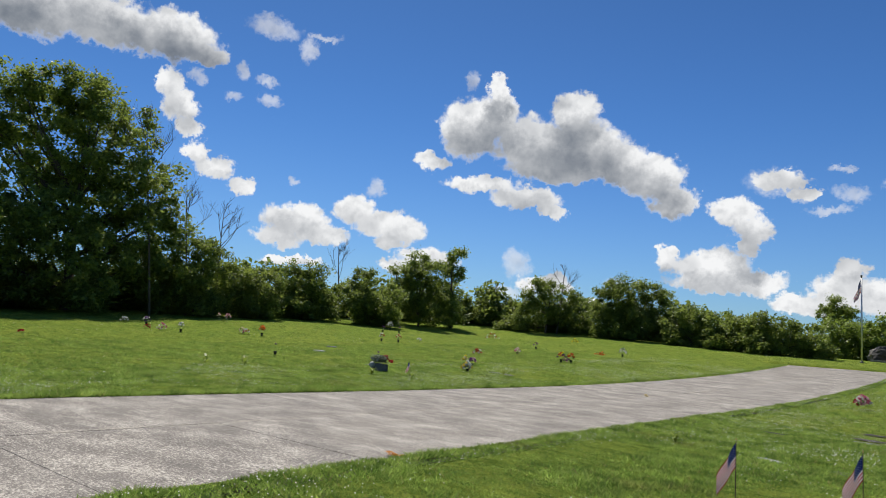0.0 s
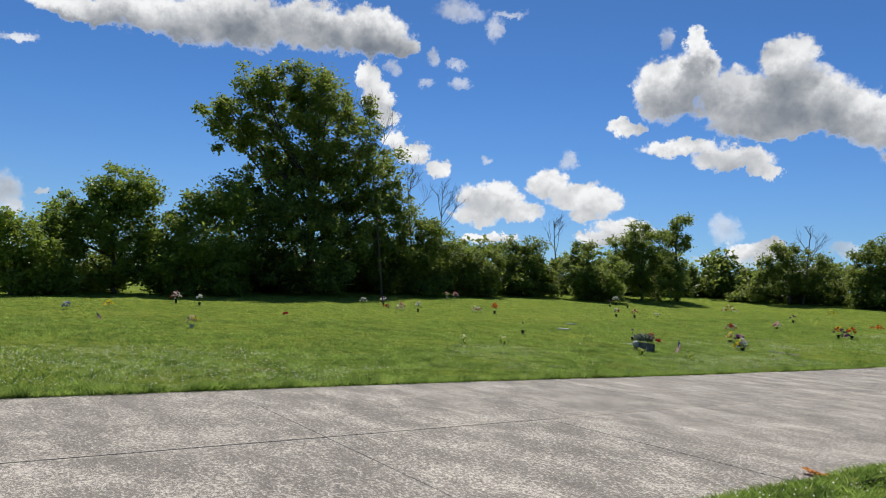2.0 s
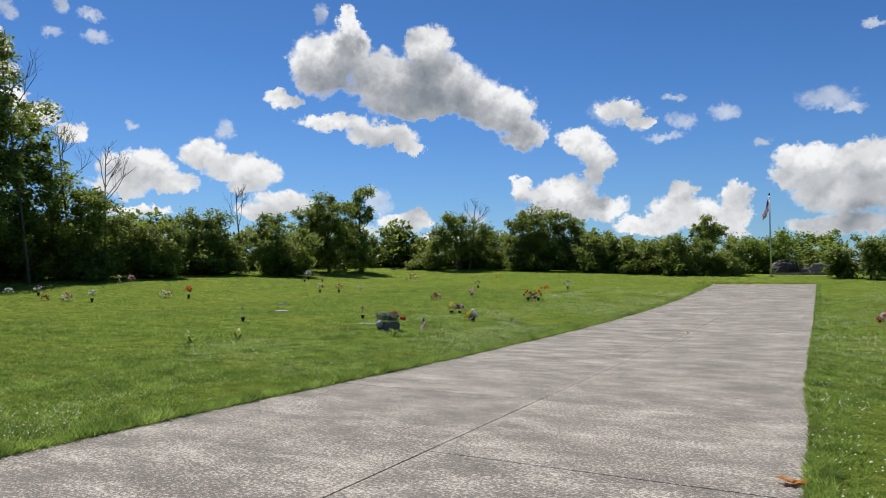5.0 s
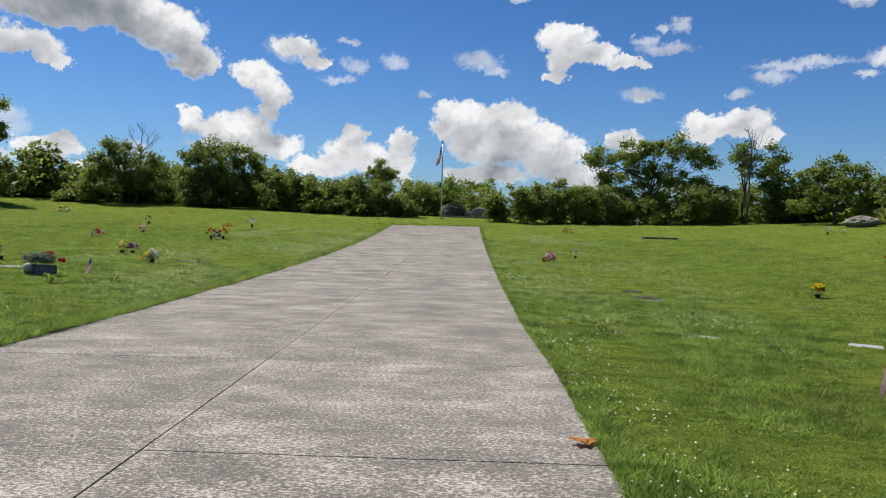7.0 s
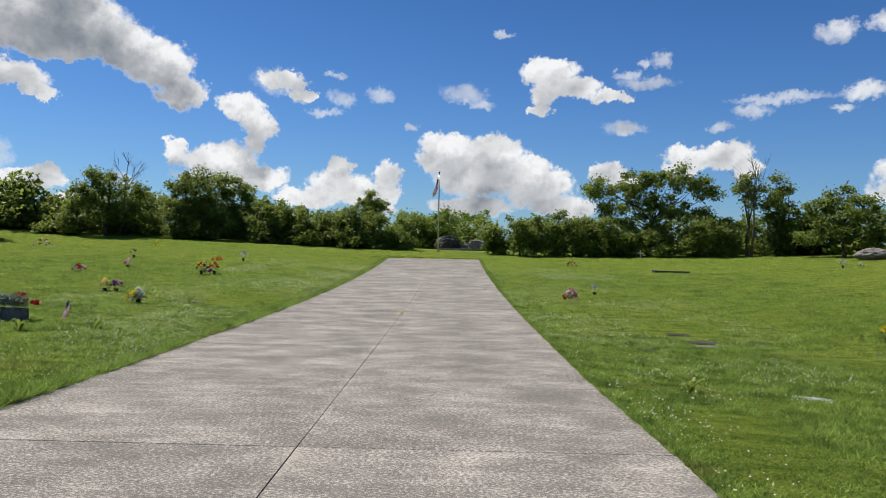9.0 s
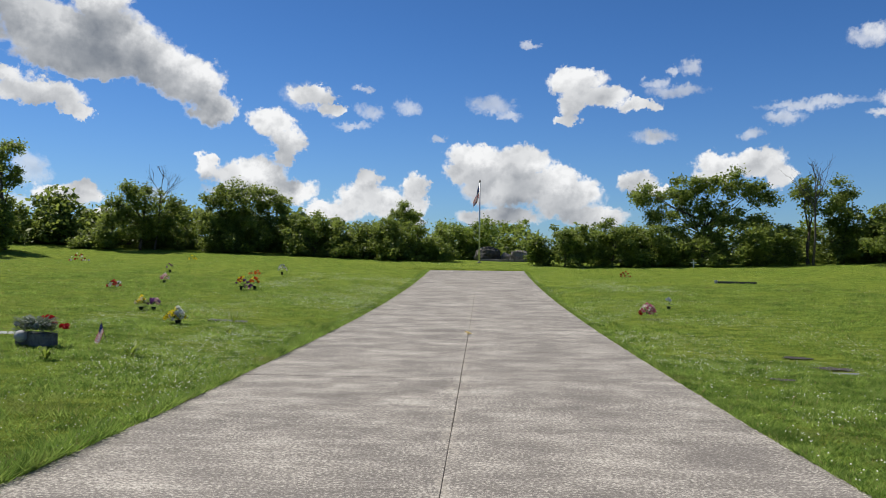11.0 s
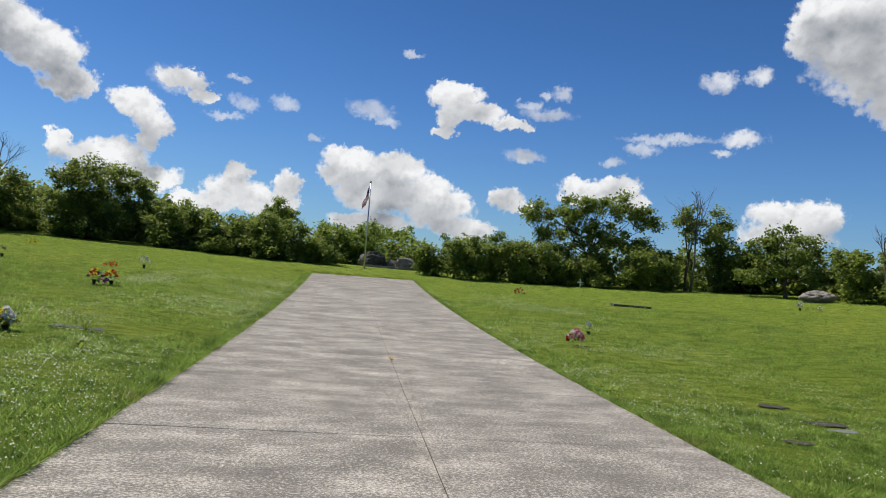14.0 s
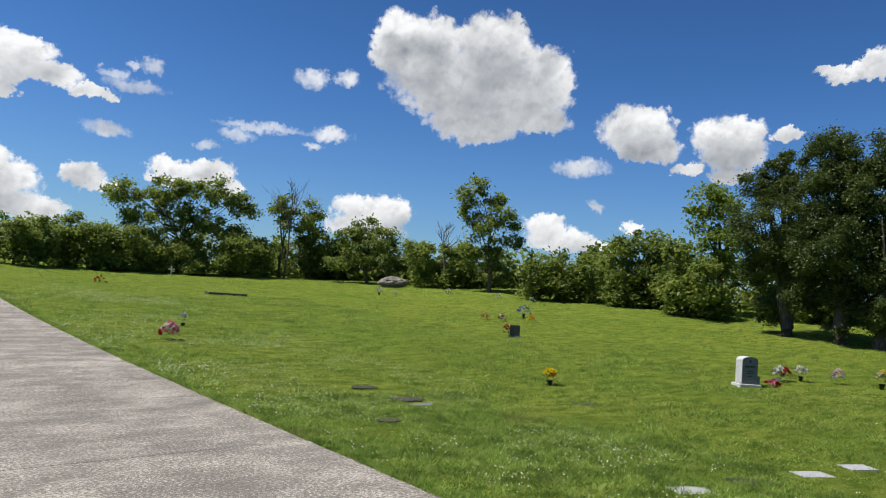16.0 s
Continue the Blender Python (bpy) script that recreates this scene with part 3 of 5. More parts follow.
# ---- trees ----
def leaf_cloud(rng, blobs, size, density, turn, flat=0.85, droop=0.3):
    """Corners of many small leaves in uneven clumps round the blobs (across, up, radius)."""
    centres, spreads, counts = [], [], []
    for across, up, r in blobs:
        n = max(9, int((6.5 if droop > 0 else 15.0) * r * r) + 6)
        d = rng.normal(size=(n, 3))
        d /= np.linalg.norm(d, axis=1)[:, None]
        rad = r * rng.uniform(0.15, 1.08, n) ** 0.6
        c = d * rad[:, None] * (1, 1, flat)
        c += (across, rng.uniform(-0.5, 0.5) * r, up)
        centres.append(c)
        spreads.append(np.full(n, (0.20 + 0.075 * min(r, 2.0)) * (1.0 if droop > 0 else 0.75)) * rng.uniform(0.5, 1.15, n))
        counts.append(np.full(n, density * 4 * math.pi * r * r / (0.55 * size * size) / n))
    centres, spreads, counts = np.concatenate(centres), np.concatenate(spreads), np.concatenate(counts)
    counts = np.maximum(6, counts * rng.uniform(0.6, 1.4, len(counts))).astype(int)
    pick = np.repeat(np.arange(len(centres)), counts)
    p = centres[pick] + rng.normal(size=(len(pick), 3)) * spreads[pick][:, None] * (1, 1, 0.75)
    n = len(p)
    a = rng.normal(size=(n, 3))
    a[:, 2] = a[:, 2] * 0.6 - droop
    a /= np.linalg.norm(a, axis=1)[:, None]
    up = rng.normal(size=(n, 3)) * 0.75 + (0, 0, 1)
    b = np.cross(up, a)
    b /= np.linalg.norm(b, axis=1)[:, None] + 1e-9
    length = size * rng.uniform(0.6, 1.4, n)[:, None]
    c, s = math.cos(radians(turn)), math.sin(radians(turn))
    nrm = np.cross(a, b)
    v = np.stack([p - a * length * 0.5, p + b * length * 0.28 + nrm * length * 0.08, p + a * length * 0.5, p - b * length * 0.28 + nrm * length * 0.08], 1).reshape(-1, 3)
    v[:, 2] = np.maximum(v[:, 2], 0.02)
    v = np.stack([v[:, 0] * c - v[:, 1] * s, v[:, 0] * s + v[:, 1] * c, v[:, 2]], 1)
    return v, np.arange(4 * n).reshape(-1, 4)


def trunk_mesh(rng, blobs, turn, girth, low):
    bm = bmesh.new()
    top = max(u for a, u, r in blobs)
    mid = sum(a * r for a, u, r in blobs) / sum(r for a, u, r in blobs)
    c, s = math.cos(radians(turn)), math.sin(radians(turn))
    rot = lambda x, y, z: (x * c - y * s, x * s + y * c, z)
    spine = [rot(mid * f + rng.uniform(-0.12, 0.12), rng.uniform(-0.12, 0.12), top * f * 0.92 - 0.05) for f in (0, 0.06, 0.25, 0.5, 0.75, 1)]
    spine[0] = (0, 0, -0.1)
    tube(bm, spine, [girth * 1.5, girth, girth * 0.85, girth * 0.6, girth * 0.35, girth * 0.1], 8)
    for a, u, r in blobs:
        start = max(low, u * rng.uniform(0.45, 0.7)) / max(top, 0.1)
        base = Vector(rot(mid * start, 0, top * start * 0.92))
        for k in range(2 if r > 1.0 else 1):
            tip = Vector(rot(a + rng.uniform(-0.5, 0.5) * r, rng.uniform(-0.6, 0.6) * r, u + r * rng.uniform(0.1, 0.7)))
            bend = base.lerp(tip, 0.5) + Vector((rng.uniform(-0.2, 0.2), rng.uniform(-0.2, 0.2), -0.15 * r))
            g = girth * 0.38
            tube(bm, [base, bend, tip], [g, g * 0.6, g * 0.15], 5)
    return bm


count = 0


def plant(name, x, y, turn, blobs, girth, leaf, size, density, label, category, group, low=0.3, sink=0.0, flat=0.85, droop=0.3):
    global count
    count += 1
    rng = np.random.default_rng(100 + count)
    top = tagged(thing(name, x, y), label, category, group)
    part("trunk", trunk_mesh(rng, blobs, turn, girth, low), bark.m, top, smooth=True)
    v, f = leaf_cloud(rng, blobs, size, density, turn, flat, droop)
    crown = new("crown", raw_mesh("crown", v, f, leaf))
    crown.parent = top
    return top


def broadleaf(x, y, turn, blobs, kind=""):
    if kind == "tall":
        return plant("tree", x, y, turn, blobs, 0.34, LEAF, 0.25, 2.1, "tall spreading broadleaf tree with a dense dark green crown", "tree", "trees along the lawn", 1.0)
    leaf = LEAF_LIGHT if kind == "light" else LEAF
    return plant("tree", x, y, turn, blobs, 0.13, leaf, 0.21, 2.1, "slender broadleaf tree with layered green foliage", "tree", "trees along the lawn", 0.8)


def shrub(x, y, turn, blobs, kind=""):
    skirt = [(a + 0.2, max(0.45, 0.4 * u), 0.85 * r) for a, u, r in blobs]
    if kind == "light":
        return plant("shrub", x, y, turn, blobs + skirt, 0.07, LEAF_LIGHT, 0.21, 2.1, "light green leafy shrub in the hedgerow", "shrub", "shrubs of the hedgerow")
    return plant("shrub", x, y, turn, blobs + skirt, 0.08, LEAF, 0.21, 2.2, "dense dark green shrub at the edge of the lawn", "shrub", "shrubs of the hedgerow")


def cedar(x, y, turn, blobs):
    return plant("cedar_tree", x, y, turn, blobs, 0.26, LEAF_CEDAR, 0.10, 3.0, "dark olive green cedar with a bare trunk foot", "tree", "cedars beside the lawn", 1.2, flat=1.0, droop=-0.5)


def twig(bm, rng, p, d, length, r, depth):
    q = p + d * length * 0.5 + Vector(rng.uniform(-0.06, 0.06, 3)) * length
    e = q + (d + Vector(rng.uniform(-0.22, 0.22, 3))).normalized() * length * 0.5
    tube(bm, [p, q, e], [r, r * 0.8, r * 0.55], 5)
    if depth:
        for k in range(3):
            f = rng.uniform(0.35, 1.0)
            nd = (d + Vector((rng.uniform(-0.8, 0.8), rng.uniform(-0.8, 0.8), rng.uniform(-0.1, 0.5)))).normalized()
            twig(bm, rng, p.lerp(e, f) if f < 0.95 else e, nd, length * rng.uniform(0.45, 0.7), r * 0.5, depth - 1)


def dead_tree(x, y, turn, tips):
    global count
    count += 1
    rng = np.random.default_rng(300 + count)
    a, u, _ = tips[0]
    top = tagged(thing("dead_tree", x, y), "bare grey dead tree standing in the hedgerow", "dead tree", "dead trees in the hedgerow")
    c, s = math.cos(radians(turn)), math.sin(radians(turn))
    tip = Vector((a * c, a * s, u))
    bm = bmesh.new()
    tube(bm, [Vector((0, 0, -0.1)), tip * 0.3 + Vector((0.1, 0, 0)), tip * 0.6, tip * 0.82, tip], [0.10, 0.075, 0.05, 0.03, 0.008], 6)
    part("trunk", bm, dead_bark.m, top, smooth=True)
    for k in range(7):
        f = rng.uniform(0.5, 0.93)
        bm = bmesh.new()
        d = Vector((rng.uniform(-0.8, 0.8) * c, rng.uniform(-0.8, 0.8), rng.uniform(0.5, 1.2))).normalized()
        twig(bm, rng, tip * f, d, u * (1.02 - f) * 0.5 + 0.5, 0.028, 2)
        part("branch", bm, dead_bark.m, top)
    return top


broadleaf(-38.2, 9.8, 67, [(-4.3, 13.7, 2.0), (-0.9, 13.9, 2.4), (-6.7, 12.2, 1.5), (-5.5, 10.4, 1.7), (-2.2, 10.9, 3.8), (1.2, 12.0, 3.1), (3.4, 9.0, 2.8), (-0.4, 6.7, 4.4), (-3.7, 5.3, 3.3), (3.2, 5.0, 3.3), (5.5, 6.7, 1.6), (-0.2, 2.8, 4.2), (4.9, 2.7, 2.8), (-3.1, 1.9, 2.8)], "tall")
broadleaf(-36.1, -7.7, 88, [(-0.5, 3.4, 1.5), (0.6, 2.7, 1.6), (-0.1, 1.4, 1.8)], "light")
broadleaf(-37.6, -2.5, 81, [(-0.0, 6.5, 1.5), (-1.1, 5.4, 1.6), (1.1, 5.5, 1.5), (-2.2, 4.4, 1.5), (-0.1, 3.7, 2.3), (-3.3, 3.5, 1.4), (-1.5, 2.0, 2.3), (0.9, 1.8, 2.3)], "light")
shrub(-36.0, -6.0, 86, [(-0.3, 2.1, 1.8), (0.3, 0.8, 1.3), (-1.0, 0.7, 1.3)], "light")
shrub(-35.7, 1.7, 76, [(0.6, 5.6, 1.3), (-0.9, 4.5, 1.6), (1.6, 5.6, 1.4), (-2.1, 3.4, 1.6), (0.1, 2.9, 2.2), (-1.3, 1.2, 1.8), (1.2, 1.3, 1.8)], "light")
shrub(-36.3, 17.7, 58, [(-0.6, 4.8, 1.7), (1.0, 3.8, 1.4), (-1.0, 2.9, 2.2), (0.3, 1.3, 1.8)])
shrub(-35.9, 21.8, 54, [(-0.8, 2.8, 1.5), (0.9, 3.0, 1.5), (0.2, 1.2, 1.9)])
shrub(-36.5, 27.5, 49, [(-1.3, 3.2, 1.6), (0.5, 3.5, 1.4), (-0.5, 1.4, 2.1), (1.7, 2.0, 1.8)])
shrub(-33.5, 32.1, 44, [(-0.6, 3.9, 1.2), (-1.0, 2.3, 1.6), (1.3, 2.1, 1.9), (0.4, 0.8, 1.6)])
broadleaf(-35.0, 40.1, 40, [(-0.2, 5.8, 1.6), (-1.3, 4.6, 1.8), (0.6, 4.4, 2.2), (-1.5, 2.3, 2.2), (0.9, 1.9, 2.4)])
broadleaf(-33.8, 43.6, 37, [(-0.2, 7.1, 1.0), (-0.6, 5.8, 1.2), (0.4, 5.3, 1.0), (-0.8, 3.5, 1.5), (-0.3, 1.5, 1.6)])
shrub(-35.6, 53.4, 34, [(-1.6, 1.3, 1.6), (0.5, 0.9, 1.6), (2.3, 1.2, 1.6), (-0.5, 0.1, 1.3)], "light")
broadleaf(-27.2, 50.3, 29, [(-0.9, 4.4, 1.1), (0.6, 3.9, 1.3), (2.1, 3.6, 1.2), (-2.0, 3.1, 1.1), (-0.2, 1.8, 1.9), (1.9, 1.6, 1.9)])
shrub(-19.2, 52.8, 19, [(-1.9, 4.4, 1.5), (-0.1, 4.7, 1.6), (1.8, 4.3, 1.5), (-2.7, 2.9, 1.7), (-0.5, 2.9, 2.3), (2.5, 2.4, 1.8), (3.7, 1.3, 1.4), (-1.8, 1.0, 1.9), (0.9, 1.0, 2.2)])
shrub(-36.5, 50.9, 34, [(-1.2, 1.1, 1.5), (0.4, 0.9, 1.5), (2.0, 0.7, 1.5), (3.7, 1.0, 1.4), (0.8, -0.3, 1.3)], "light")
shrub(-30.3, 50.0, 30, [(0.4, 0.8, 1.5), (-1.2, 0.3, 1.2), (2.5, 0.6, 1.5), (4.6, 0.9, 1.4), (6.2, 0.7, 1.3)])
shrub(-16.4, 64.0, 14, [(-0.0, 3.1, 1.2), (1.9, 2.8, 1.2), (0.3, 1.2, 1.6), (-1.4, 1.2, 1.4)], "light")
shrub(-9.8, 50.1, 11, [(-1.1, 2.0, 1.0), (0.6, 2.0, 1.1), (-0.7, 0.8, 1.2), (1.1, 0.8, 1.2)])
shrub(-4.8, 48.8, 5, [(-2.4, 1.9, 1.1), (-0.2, 2.1, 1.1), (1.5, 1.5, 1.1), (-1.5, 0.9, 1.1), (0.6, 0.7, 1.0), (2.4, 0.7, 0.8)])
broadleaf(-11.8, 105.4, 6, [(-0.1, 7.2, 2.2), (-1.4, 6.4, 1.7), (1.5, 6.4, 1.7), (0.0, 5.0, 2.0)])
shrub(-0.4, 66.1, 1, [(-2.9, 2.8, 1.1), (-1.5, 2.6, 1.2), (0.5, 2.9, 1.2), (2.3, 2.8, 1.2), (3.7, 3.1, 1.1), (4.8, 3.4, 0.9)], "light")
shrub(6.4, 46.7, -7, [(-2.3, 1.8, 0.9), (-1.6, 1.1, 0.9), (-0.4, 2.2, 1.0), (1.2, 2.4, 1.1), (0.4, 1.1, 1.0)])
shrub(9.9, 47.2, -11, [(-0.6, 2.5, 1.1), (0.8, 2.2, 1.0), (-1.0, 1.1, 1.1), (1.0, 1.1, 1.0)])
broadleaf(16.6, 48.6, -17, [(-3.7, 5.1, 1.4), (-1.6, 5.4, 1.4), (0.4, 5.8, 1.3), (2.3, 5.8, 1.3), (3.8, 5.2, 1.1), (4.8, 4.9, 0.6), (-2.8, 3.6, 1.3), (-0.4, 3.8, 1.5), (1.9, 3.6, 1.5), (4.2, 2.8, 1.4)])
shrub(17.4, 47.3, -19, [(-2.7, 1.8, 1.5), (-0.4, 1.8, 1.5), (2.2, 1.7, 1.5), (4.4, 2.0, 1.2), (-5.2, 1.8, 1.1)])
broadleaf(23.3, 46.0, -25, [(-0.2, 5.5, 0.8), (0.3, 4.8, 0.8), (-0.7, 5.0, 0.5), (0.2, 3.9, 0.5)])
broadleaf(25.6, 46.0, -27, [(-0.0, 5.2, 0.9), (0.3, 4.4, 0.9), (-0.3, 3.6, 0.9), (0.3, 2.5, 1.3), (-1.0, 1.8, 1.3), (1.7, 2.5, 1.3), (1.0, 1.0, 1.3), (-0.7, 0.8, 1.1)])
broadleaf(27.3, 40.4, -34, [(-0.3, 3.7, 1.2), (-1.5, 3.2, 0.9), (1.4, 3.2, 1.0), (-0.2, 2.1, 1.4), (1.9, 1.6, 1.2), (-2.2, 1.7, 1.0)])
shrub(29.9, 35.9, -40, [(-1.4, 2.4, 1.1), (1.0, 2.3, 1.2), (-0.1, 1.3, 1.2), (2.2, 1.6, 1.0)])
broadleaf(30.6, 31.2, -45, [(-1.0, 7.0, 0.6), (-1.7, 6.2, 0.8), (-0.1, 6.3, 0.8), (-1.5, 4.9, 0.8), (0.2, 5.2, 0.9), (1.2, 4.6, 0.6), (-0.8, 3.9, 0.9), (0.7, 3.2, 1.1), (-1.1, 2.4, 1.1), (0.5, 1.4, 1.3)])
shrub(30.6, 25.3, -50, [(-1.1, 1.9, 1.0), (0.2, 2.2, 1.0), (-0.2, 1.1, 1.0), (-1.7, 1.0, 1.0), (1.5, 1.8, 1.0), (1.2, 0.8, 0.9)])
shrub(31.4, 20.9, -56, [(-0.8, 3.1, 0.9), (0.1, 3.5, 0.9), (1.0, 3.2, 0.9), (-0.4, 1.9, 1.1), (0.8, 1.7, 1.1), (-0.9, 0.8, 0.9)])
shrub(30.3, 17.0, -60, [(-0.6, 3.3, 0.8), (-0.1, 2.5, 1.0), (-0.7, 1.4, 1.0), (0.6, 1.7, 1.2), (1.1, 0.7, 1.0)])
broadleaf(31.9, 16.2, -63, [(-0.7, 5.7, 0.9), (0.1, 5.3, 0.9), (-1.2, 5.1, 0.6), (-0.3, 3.9, 1.2), (0.5, 2.6, 1.2)], "light")
cedar(27.6, 11.2, -67, [(-0.5, 7.1, 0.6), (-1.2, 6.1, 0.9), (-0.1, 5.8, 1.1), (-1.2, 4.4, 1.1), (0.0, 4.0, 1.4), (-0.7, 2.8, 1.1), (0.3, 2.0, 1.1), (-0.6, 1.3, 0.9)])
cedar(27.4, 9.1, -71, [(-0.5, 7.8, 0.4), (-0.6, 7.0, 1.1), (0.2, 6.8, 1.1), (-0.9, 5.5, 1.2), (0.5, 5.3, 1.4), (-0.6, 3.8, 1.4), (0.7, 3.6, 1.4), (-0.2, 2.1, 1.2), (1.2, 2.0, 1.2), (0.2, 1.1, 0.9)])
cedar(27.3, 7.7, -73, [(0.1, 6.9, 0.9), (0.5, 5.5, 1.6), (0.7, 3.5, 1.8), (1.3, 6.3, 1.2), (0.6, 2.0, 1.4), (0.4, 1.0, 0.9)])
shrub(-13.2, 51.0, 14, [(-1.5, 2.2, 1.2), (0.2, 2.5, 1.2), (1.6, 2.1, 1.1), (-0.8, 1.0, 1.3), (1.0, 0.9, 1.2)])
shrub(-7.4, 49.6, 8, [(-1.0, 2.1, 1.1), (0.5, 2.3, 1.1), (0.0, 1.0, 1.2), (1.3, 1.0, 1.1)])
shrub(-1.6, 54.5, 2, [(-1.3, 2.2, 1.2), (0.4, 2.4, 1.1), (1.9, 2.5, 1.1), (-0.4, 1.0, 1.2), (1.4, 1.0, 1.2)], "light")
shrub(12.6, 47.6, -14, [(-0.9, 2.3, 1.0), (0.6, 2.2, 1.0), (-0.3, 1.0, 1.1), (1.2, 1.1, 1.0)])
shrub(-40.6, 6.6, 72, [(-1.8, 2.2, 1.8), (0.6, 2.5, 1.8), (2.4, 1.9, 1.6), (0.0, 1.0, 1.8)])
shrub(-40.2, 13.2, 64, [(-1.6, 2.1, 1.7), (0.6, 2.4, 1.7), (2.2, 1.8, 1.6), (0.0, 1.0, 1.7)])
dead_tree(-36.6, 17.2, 58, [(-0.9, 9.5, 0.0)])
dead_tree(-36.5, 19.3, 56, [(0.0, 8.3, 0.0)])
dead_tree(-39.0, 33.6, 46, [(-0.5, 6.6, 0.1)])
dead_tree(-26.3, 50.8, 28, [(0.6, 6.6, 0.1)])
dead_tree(23.1, 45.0, -25, [(0.2, 7.0, 0.0)])
dead_tree(29.7, 34.7, -41, [(-0.3, 4.1, 0.0)])
dead_tree(-35.1, 13.8, 61, [(-1.7, 13.9, 0.0)])



def board_fence(x, y, turn, n):
    top = tagged(thing("fence", x, y, turn), "weathered grey board fence in the shade of cedars", "fence")
    rng = np.random.default_rng(11)
    for k in range(n):
        bm = bmesh.new()
        slab(bm, -0.068, 0.068, -0.012, 0.012, -0.15, 1.05 + rng.uniform(-0.03, 0.04), 0.006)
        px = k * 0.15
        dx, dy = px * math.cos(radians(turn)), px * math.sin(radians(turn))
        part("board", bm, dead_bark.m, top).matrix_basis = pose(px, rng.uniform(-0.004, 0.004), land(x + dx, y + dy) - land(x, y), 0, rng.uniform(-1.2, 1.2), 0)
    for z in (0.28, 0.82):
        bm = bmesh.new()
        slab(bm, -0.1, n * 0.15, 0.018, 0.056, z - 0.045, z + 0.045, 0.005)
        part("rail", bm, dead_bark.m, top)
    return top


board_fence(27.0, 6.15, -78, 26)

# undergrowth that closes the rows behind the shrubs
LINE = [(-43, -40), (-42, -20), (-41, 0), (-42, 18), (-41, 33), (-40, 47), (-30, 57), (-15, 60), (0, 61), (12, 53), (22, 51), (31, 43), (34, 33), (35, 24), (35, 14), (32, 4), (32, -12)]
rng = np.random.default_rng(7)
undergrowth_v, undergrowth_f, used = [], [], 0
for (x0, y0), (x1, y1) in zip(LINE, LINE[1:]):
    span = math.hypot(x1 - x0, y1 - y0)
    for i in range(int(span / 1.2)):
        f = (i + rng.uniform(0, 1)) * 1.2 / span
        bx, by, r = x0 + (x1 - x0) * f + rng.uniform(-1, 1), y0 + (y1 - y0) * f + rng.uniform(-1, 1), rng.uniform(1.0, 1.6) * (1.45 if x0 < -25 and y0 > 5 else 1.0)
        v, f4 = leaf_cloud(rng, [(0, r * 0.7, r), (0.5, r * 1.5, r * 0.7), (-0.4, 0.25, r * 0.6), (0.5, 0.25, r * 0.6)], 0.44, 1.1, rng.uniform(0, 180))
        undergrowth_v.append(v + (bx, by, land(bx, by)))
        undergrowth_f.append(f4 + used)
        used += len(v)
undergrowth = new("undergrowth", raw_mesh("undergrowth", np.concatenate(undergrowth_v), np.concatenate(undergrowth_f), LEAF))
tagged(undergrowth, "tangled dark green undergrowth behind the shrubs", "undergrowth", kind="stuff")

# ---- graves and their flowers ----
rnd = random.Random(5)


def blossom_mesh(name, material, petals=9, size=0.05):
    bm = bmesh.new()
    for ring, (count_, tilt, reach) in enumerate(((petals, 0.35, 1.0), (petals - 3, 0.9, 0.7))):
        for k in range(count_):
            a = math.tau * k / count_ + ring * 0.4
            u, w = Vector((math.cos(a), math.sin(a), 0)), Vector((-math.sin(a), math.cos(a), 0))
            base, lift = Vector((0, 0, 0.1 * size)), Vector((0, 0, tilt * size))
            mid = base + u * size * 0.55 * reach + lift * 0.8
            tip = base + u * size * reach + lift
            vs = [bm.verts.new(p) for p in (base, mid - w * size * 0.28, tip, mid + w * size * 0.28)]
            bm.faces.new(vs)
    bmesh.ops.create_icosphere(bm, subdivisions=1, radius=size * 0.24, matrix=Matrix.Translation((0, 0, size * 0.35)))
    me = bpy.data.meshes.new(name)
    bm.to_mesh(me)
    bm.free()
    me.materials.append(material)
    return me


BLOSSOM = {c: blossom_mesh("blossom", m) for c, m in PETAL.items()}


def foliage_mesh(n, spread, high, length, material, seed, name="foliage"):
    rng = np.random.default_rng(seed)
    bm = bmesh.new()
    for k in range(n):
        a, r = rng.uniform(0, math.tau), spread * rng.uniform(0.05, 1) ** 0.6
        p = Vector((r * math.cos(a), r * math.sin(a), high * rng.uniform(0.25, 0.95)))
        d = Vector((math.cos(a), math.sin(a), rng.uniform(-0.3, 1.0))).normalized()
        w = d.cross(Vector((0, 0, 1))).normalized() * length * 0.2
        bend = Vector((0, 0, -0.1 * length))
        vs = [bm.verts.new(q) for q in (p, p + d * length * 0.5 + w, p + d * length + bend, p + d * length * 0.5 - w)]
        bm.faces.new(vs)
    return bm


